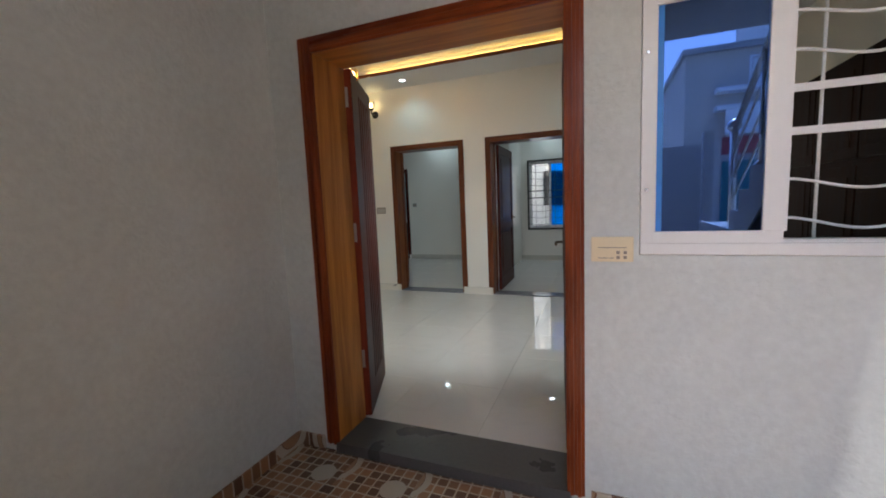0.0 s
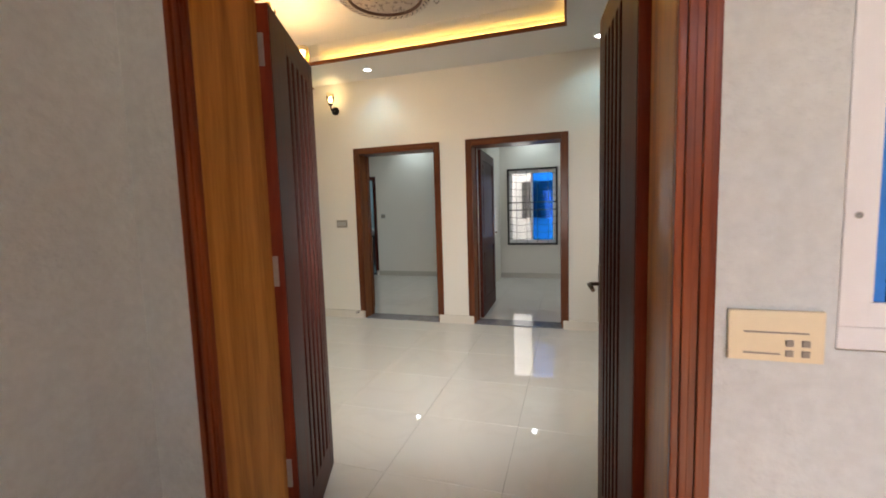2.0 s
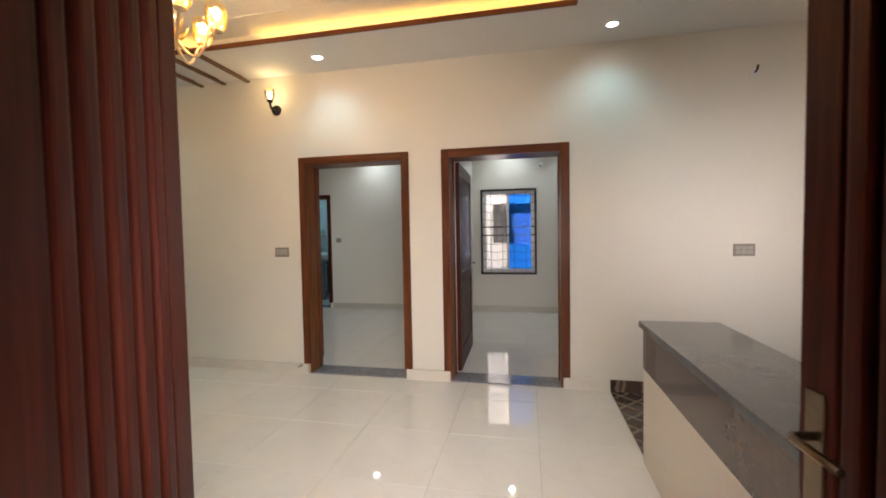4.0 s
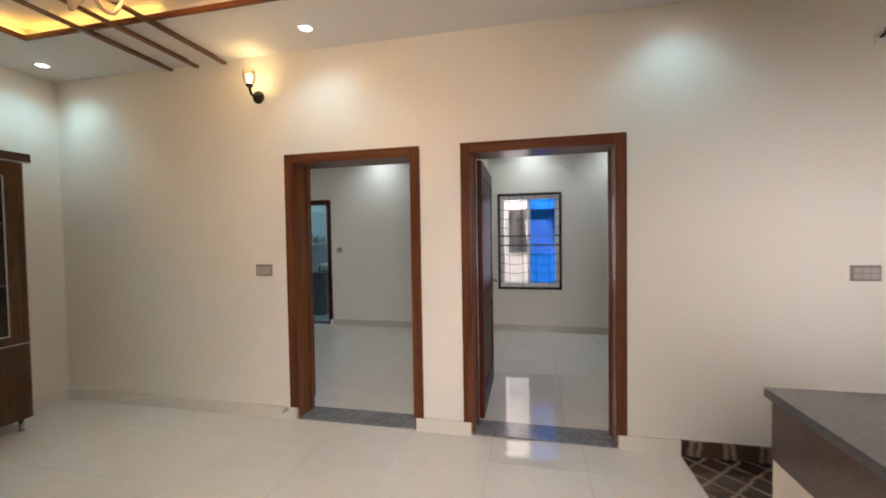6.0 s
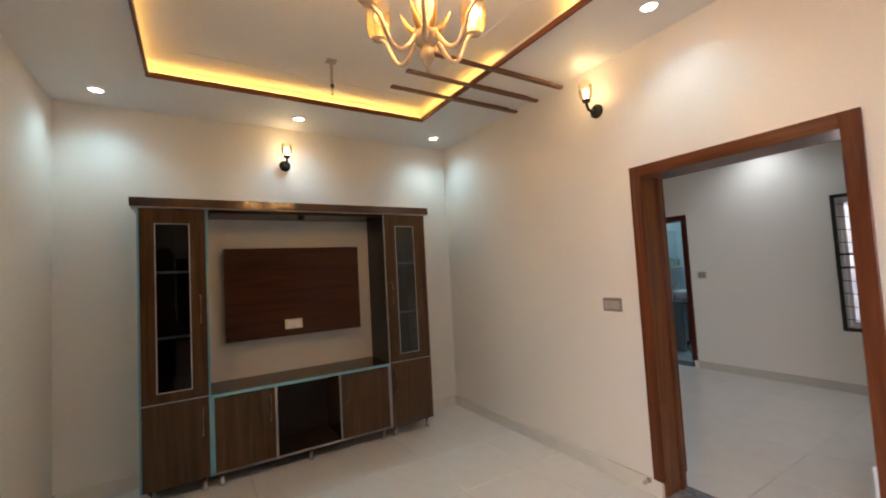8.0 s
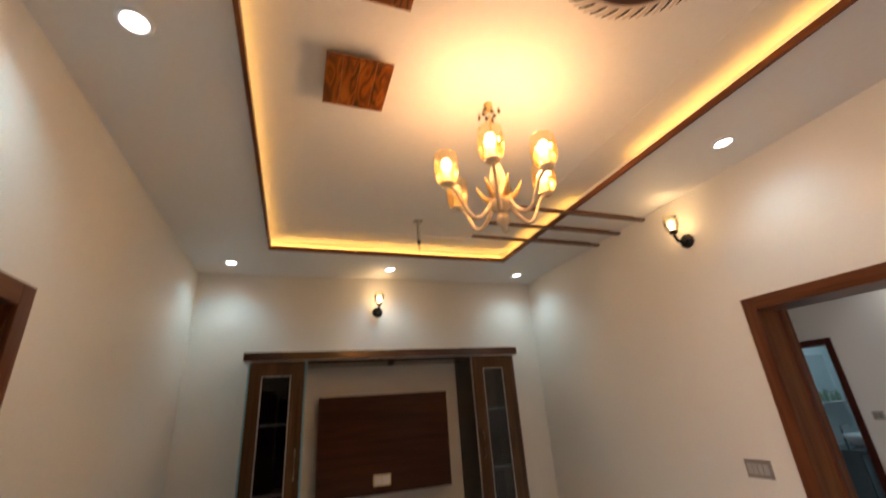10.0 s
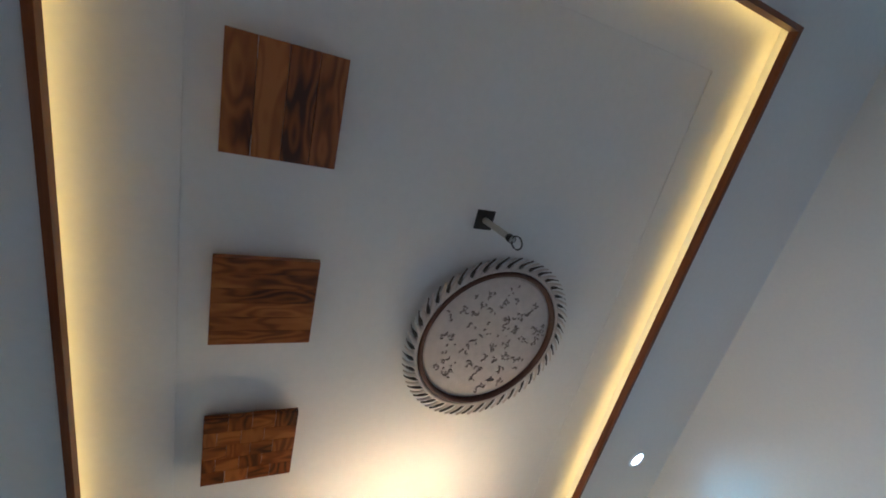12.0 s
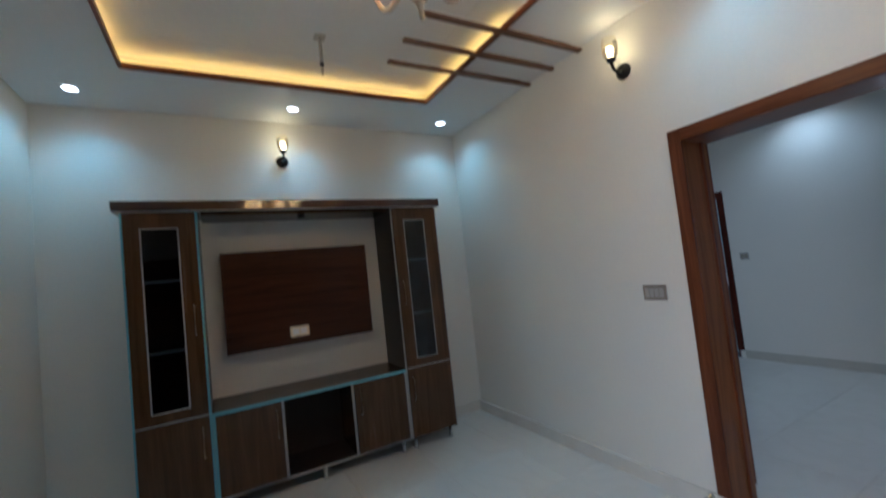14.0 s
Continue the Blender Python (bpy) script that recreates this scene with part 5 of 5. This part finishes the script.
block("glass", (0.0, 0.008, -0.30, 0.30, 0.10, 0.62), "mirror", mir, 0.002)
shelf = thing("bathroom_shelf", "narrow glass shelf under the bathroom mirror", "shelf", (-3.895, 10.35, 1.38))
block("board", (0.0, 0.13, -0.34, 0.34, 0.0, 0.010), "ceramic_white", shelf, 0.002)
for y in (-0.25, 0.25):
    block("bracket", (0.0, 0.10, y - 0.008, y + 0.008, -0.03, -0.0005), "steel", shelf)
for y, hgt in ((-0.2, 0.13), (-0.08, 0.17), (0.06, 0.11), (0.19, 0.15)):
    bm = bmesh.new()
    lathe(bm, [(0.028, 0.0), (0.030, 0.01), (0.030, hgt * 0.7), (0.012, hgt * 0.8), (0.012, hgt)], 14, 0, 0, True)
    ob = part("toiletry_bottle", bm, "green_plastic")
    ob.location = (-3.83, 10.35 + y, 1.3905)
    tagged(ob, "small green plastic bottle on the bathroom shelf", "bottle", "bathroom bottles")

# ---- porch ----
bm = bmesh.new()
box(bm, XP - 0.23, XP, -4.5, YO, PZ - 0.1, 3.0)
structure("wall_porch_side", bm, "porch_paint", "rough grey painted porch side wall", "wall")
bm = bmesh.new()
box(bm, XP, 2.56, -0.83, YO, 2.72, 2.95)
box(bm, 2.56, 3.92, -0.83, 0.15, 2.72, 2.95)
structure("ceiling_porch", bm, "concrete", "plain grey porch soffit slab", "ceiling")
bm = bmesh.new()
box(bm, 3.92, 4.15, -4.5, -1.4, PZ - 0.1, 3.2)
box(bm, 3.92, 4.15, -1.4, YO, PZ - 0.1, 4.6)
structure("wall_porch_far_side", bm, "concrete", "grey boundary wall of the porch", "wall")
# unseen stub, added to keep daylight off the porch side wall
bm = bmesh.new()
box(bm, XP, 1.30, -0.26, -0.02, PZ - 0.1, 2.72)
structure("wall_porch_behind", bm, "porch_paint", "unseen rough grey wall stub added to shade the porch side wall", "wall")
sk = bmesh.new()
box(sk, XP + 0.001, XP + 0.011, -0.019, YO - 0.012, PZ, PZ + 0.075)
structure("trim_porch_side", sk, "porch_mosaic", "brown mosaic tile skirting on the porch wall", "skirting")
sk = bmesh.new()
box(sk, XP + 0.011, ENTRY[0] - 0.083, YO - 0.011, YO - 0.001, PZ, PZ + 0.075)
box(sk, ENTRY[1] + 0.083, SX0 - 0.02, YO - 0.011, YO - 0.001, PZ, PZ + 0.075)
structure("trim_porch_front", sk, "porch_mosaic", "brown mosaic tile skirting on the porch wall", "skirting")
# stairs that rise from a landing towards the house, with a steel rail
st = thing("porch_stairs", "grey concrete stairs rising beside the porch", "stairs", (0, 0, 0))
block("landing", (SX0, SX1, -1.95, -0.765, LAND - 0.16, LAND), "concrete", st, 0.006)
block("nosing", (SX0 - 0.012, SX0 + 0.02, -1.95, -0.765, LAND + 0.0005, LAND + 0.018), "ceramic_white", st, 0.003, "white marble nosing strip")
for k in range(10):
    y, z = -0.76 + k * RUN, LAND + RISE * (k + 1)
    block("step", (SX0, SX1, y, y + RUN - 0.001, z - 0.34, z), "concrete", st, 0.006)
for k in range(5):
    y, z = -1.952 - (k + 1) * RUN, LAND - RISE * (k + 1)
    block("lower_step", (SX0, SX1, y, y + RUN - 0.001, max(PZ, z - 0.36), z), "concrete", st, 0.006)
def slanted(name, x0, x1, side, mat, label):
    bm = bmesh.new()
    near = [bm.verts.new((x0, y, z)) for y, z in side]
    away = [bm.verts.new((x1, y, z)) for y, z in side]
    bm.faces.new(near)
    bm.faces.new(away[::-1])
    for i in range(len(side)):
        j = (i + 1) % len(side)
        bm.faces.new((near[j], near[i], away[i], away[j]))
    part(name, bm, mat, st, label)


slanted("stringer", SX0 - 0.012, SX0 - 0.001, [(-0.95, LAND - 0.30), (-0.60, LAND - 0.24), (1.88, LAND + 1.446), (1.88, LAND + 1.70), (-0.76, LAND - 0.02), (-0.95, LAND - 0.02)], "concrete", "grey plastered stair edge")
# the space under the stairs is open; a black sheet paints its shade
slanted("side_wall", SX0 + 0.02, SX0 + 0.05, [(-0.60, PZ), (1.88, PZ), (1.88, LAND + 1.46), (-0.60, LAND - 0.22)], "black_paint", "black sheet that paints the shaded void under the stairs")
rail = thing("stair_rail", "steel stair railing with slanting bars", "railing", (0, 0, 0))
RX = SX0 + 0.045
for k in range(4):
    y = -0.86 + 0.735 * k
    z = LAND if k == 0 else LAND + RISE * (1 + math.floor((y + 0.76) / RUN))
    top = 1.87 + 0.68 * (y + 0.86)
    bm = bmesh.new()
    tube(bm, [(RX, y, z), (RX, y, top)], 0.026 if k else 0.034, 12)
    lathe(bm, [(0.055, z), (0.055, z + 0.008), (0.030, z + 0.03)], 12, RX, y)
    if k == 0:
        lathe(bm, [(0.034, top - 0.02), (0.056, top), (0.060, top + 0.035), (0.040, top + 0.07), (0.004, top + 0.085)], 16, RX, y)
    part("post", bm, "steel", rail)
for hgt, rad in ((-0.03, 0.027), (-0.24, 0.011), (-0.45, 0.011), (-0.66, 0.011)):
    bm = bmesh.new()
    tube(bm, [(RX, -0.86, 1.87 + hgt), (RX, 1.36, 1.87 + hgt + 2.22 * 0.68)], rad)
    part("bar", bm, "steel", rail)


# ---- outside ----
bm = bmesh.new()
for a, b, c, d in ((-400, 400, -400, -4.55), (4.16, 400, -4.55, 11.2), (-400, XP - 0.24, -4.55, YO - 0.001)):
    box(bm, a, b, c, d, PZ - 0.5, PZ - 0.012)
box(bm, -400, 400, 11.2, 400, PZ - 0.5, PZ - 0.012)
structure("ground", bm, "street", "pale dusty street ground", "ground")


def house(name, label, place, w, d, storeys, mat, turn=0):
    t = thing(name, label, "house", place, "", turn)
    h = 3.1 * storeys + 0.9
    block("wall", (-w / 2, w / 2, 0, d, -0.1, h), mat, t)
    block("roof", (-w / 2 - 0.25, w / 2 + 0.25, -0.35, d + 0.2, h - 0.75, h - 0.6), "concrete", t)
    for s in range(storeys):
        for k in range(3):
            x = -w / 2 + w * (k + 0.5) / 3
            z = 0.9 + 3.1 * s
            win = block("window", (x - 0.6, x + 0.6, -0.03, 0.0, z, z + 1.4), "shutter_grey", t)
            bm = bmesh.new()
            for b in ((-0.66, -0.6, z, z + 1.4), (0.6, 0.66, z, z + 1.4), (-0.66, 0.66, z + 1.4, z + 1.46), (-0.7, 0.7, z - 0.06, z), (-0.03, 0.03, z, z + 1.4)):
                box(bm, x + b[0], x + b[1], -0.08, -0.001, b[2], b[3])
            fr = new("window_frame", mesh("window_frame", bm, "upvc"))
            fr.parent = win
        block("ledge", (-w / 2, w / 2, -0.5, 0.0, 3.1 * (s + 1) - 0.15, 3.1 * (s + 1)), "neighbour_white", t)
    return t


far = thing("house", "two-storey pale house with teal gate across the street", "house", (7.6, -15.0, PZ))
block("wall", (-3.17, 3.6, -8.0, 0.0, -0.1, 6.55), "neighbour_cream", far)
block("parapet", (-3.3, 3.7, -8.1, 0.25, 6.552, 6.75), "concrete", far)
block("parapet_cap", (-1.6, 3.7, 0.12, 0.27, 6.752, 7.35), "neighbour_white", far, 0.0, "white parapet")
for z in (4.35, 5.0):
    block("ledge", (-2.2, 3.65, 0.001, 0.55, z, z + 0.16), "neighbour_white", far)
block("balcony_wall", (-1.9, 3.6, 0.40, 0.52, 3.45, 4.34), "neighbour_white", far)
block("shop_board", (-1.9, -0.75, 0.001, 0.10, 2.75, 3.40), "red_paint", far, 0.0, "faded red board")
for x in (-1.05, 1.3):
    win = block("window", (x, x + 1.0, 0.001, 0.02, 5.25, 6.2), "shutter_grey", far)
    bm = bmesh.new()
    for q in ((x - 0.06, x, 5.25, 6.2), (x + 1.0, x + 1.06, 5.25, 6.2), (x - 0.06, x + 1.06, 6.2, 6.26), (x - 0.1, x + 1.1, 5.19, 5.25), (x, x + 1.0, 5.68, 5.76)):
        box(bm, q[0], q[1], 0.001, 0.07, q[2], q[3])
    fr = new("window_frame", mesh("window_frame", bm, "upvc"))
    fr.parent = win
    block("blind", (x + 0.03, x + 0.97, 0.021, 0.03, 5.28, 6.17), "neighbour_white", win)
for k in range(3):
    block("gate_leaf", (-1.9 + k * 1.05, -0.88 + k * 1.05, 0.05, 0.10, 0.12, 2.5), "teal_metal", far, 0.004)
house("house", "two-storey white house across the street", (-9.5, -18.0, PZ), 9, 8, 2, "neighbour_white", 180)
house("house", "three-storey white house down the street", (18.5, -16.0, PZ), 8, 8, 3, "neighbour_white", 180)
gate = thing("porch_gate", "plain grey sheet metal porch gate", "gate", (0, 0, 0))
for k in range(2):
    block("gate_leaf", (0.3 + k * 1.38, 1.66 + k * 1.38, -4.45, -4.40, PZ + 0.05, 2.10), "gate_grey", gate, 0.004)
for x in (0.14, 3.06):
    block("post", (x, x + 0.14, -4.52, -4.33, PZ, 2.3), "concrete", gate)
# neighbour behind the bedrooms
nb = thing("neighbour_house", "white plastered house wall close behind the bedrooms", "house", (0, 0, 0))
block("wall", (-1.55, 6, 11.3, 12.0, -0.05, 6.5), "neighbour_white", nb)
win = block("shuttered_window", (0.03, 0.95, 11.24, 11.299, 1.14, 2.02), "shutter_grey", nb)
for k in range(9):
    q = block("louver", (0.05, 0.93, 11.205, 11.239, 1.165 + k * 0.094, 1.225 + k * 0.094), "shutter_grey", win)

# ---- floors, laid last ----
CUTS = {}


def tiles(name, label, x0, x1, y0, y1, z, size, ox, oy, mat, joint=0.0022, thick=0.012):
    bm = bmesh.new()
    box(bm, x0, x1, y0, y1, z - 0.09, z - 0.0035)
    fl = structure(name, bm, "grout", label, "floor")
    i = math.floor((x0 - ox) / size)
    while ox + i * size < x1:
        j = math.floor((y0 - oy) / size)
        while oy + j * size < y1:
            a, b = max(x0, ox + i * size), min(x1, ox + (i + 1) * size)
            c, d = max(y0, oy + j * size), min(y1, oy + (j + 1) * size)
            j += 1
            if b - a < 0.01 or d - c < 0.01:
                continue
            key = (mat, round(b - a, 3), round(d - c, 3))
            if key not in CUTS:
                q = bmesh.new()
                w, h = (b - a - joint) / 2, (d - c - joint) / 2
                e = 0.0012
                lo = [q.verts.new((s * w, t * h, -thick)) for s, t in ((-1, -1), (1, -1), (1, 1), (-1, 1))]
                mi = [q.verts.new((s * w, t * h, -e)) for s, t in ((-1, -1), (1, -1), (1, 1), (-1, 1))]
                hi = [q.verts.new((s * (w - e), t * (h - e), 0)) for s, t in ((-1, -1), (1, -1), (1, 1), (-1, 1))]
                for k in range(4):
                    n = (k + 1) % 4
                    q.faces.new((lo[k], lo[n], mi[n], mi[k]))
                    q.faces.new((mi[k], mi[n], hi[n], hi[k]))
                q.faces.new(hi)
                CUTS[key] = mesh("tile", q, mat)
            ob = new("tile", CUTS[key])
            ob.parent = fl
            ob.location = ((a + b) / 2, (c + d) / 2, z)
        i += 1
    return fl


tiles("floor", "polished cream floor tiles of the hall", XW, 1.48, YI + 0.005, YF, 0.0, 0.615, 0.240, 2.785, "floor_tile")
tiles("floor_kitchen", "dark brown marbled kitchen floor tiles", 1.48, XE, YI + 0.005, YF, 0.0, 0.40, 1.48, 2.4, "kitchen_tile")
tiles("floor_room_1", "polished pale bedroom floor tiles", XW, -0.27, YB, YR, 0.0, 0.61, 0.155, 5.85, "floor_tile")
tiles("floor_room_2", "polished pale bedroom floor tiles", -0.15, XE, YB, YR, 0.0, 0.61, 0.155, 5.85, "floor_tile")
tiles("floor_porch", "brown mosaic patterned porch floor tiles", XP, 3.92, -4.4, YO, PZ, 0.40, -0.13, 1.90, "porch_mosaic")
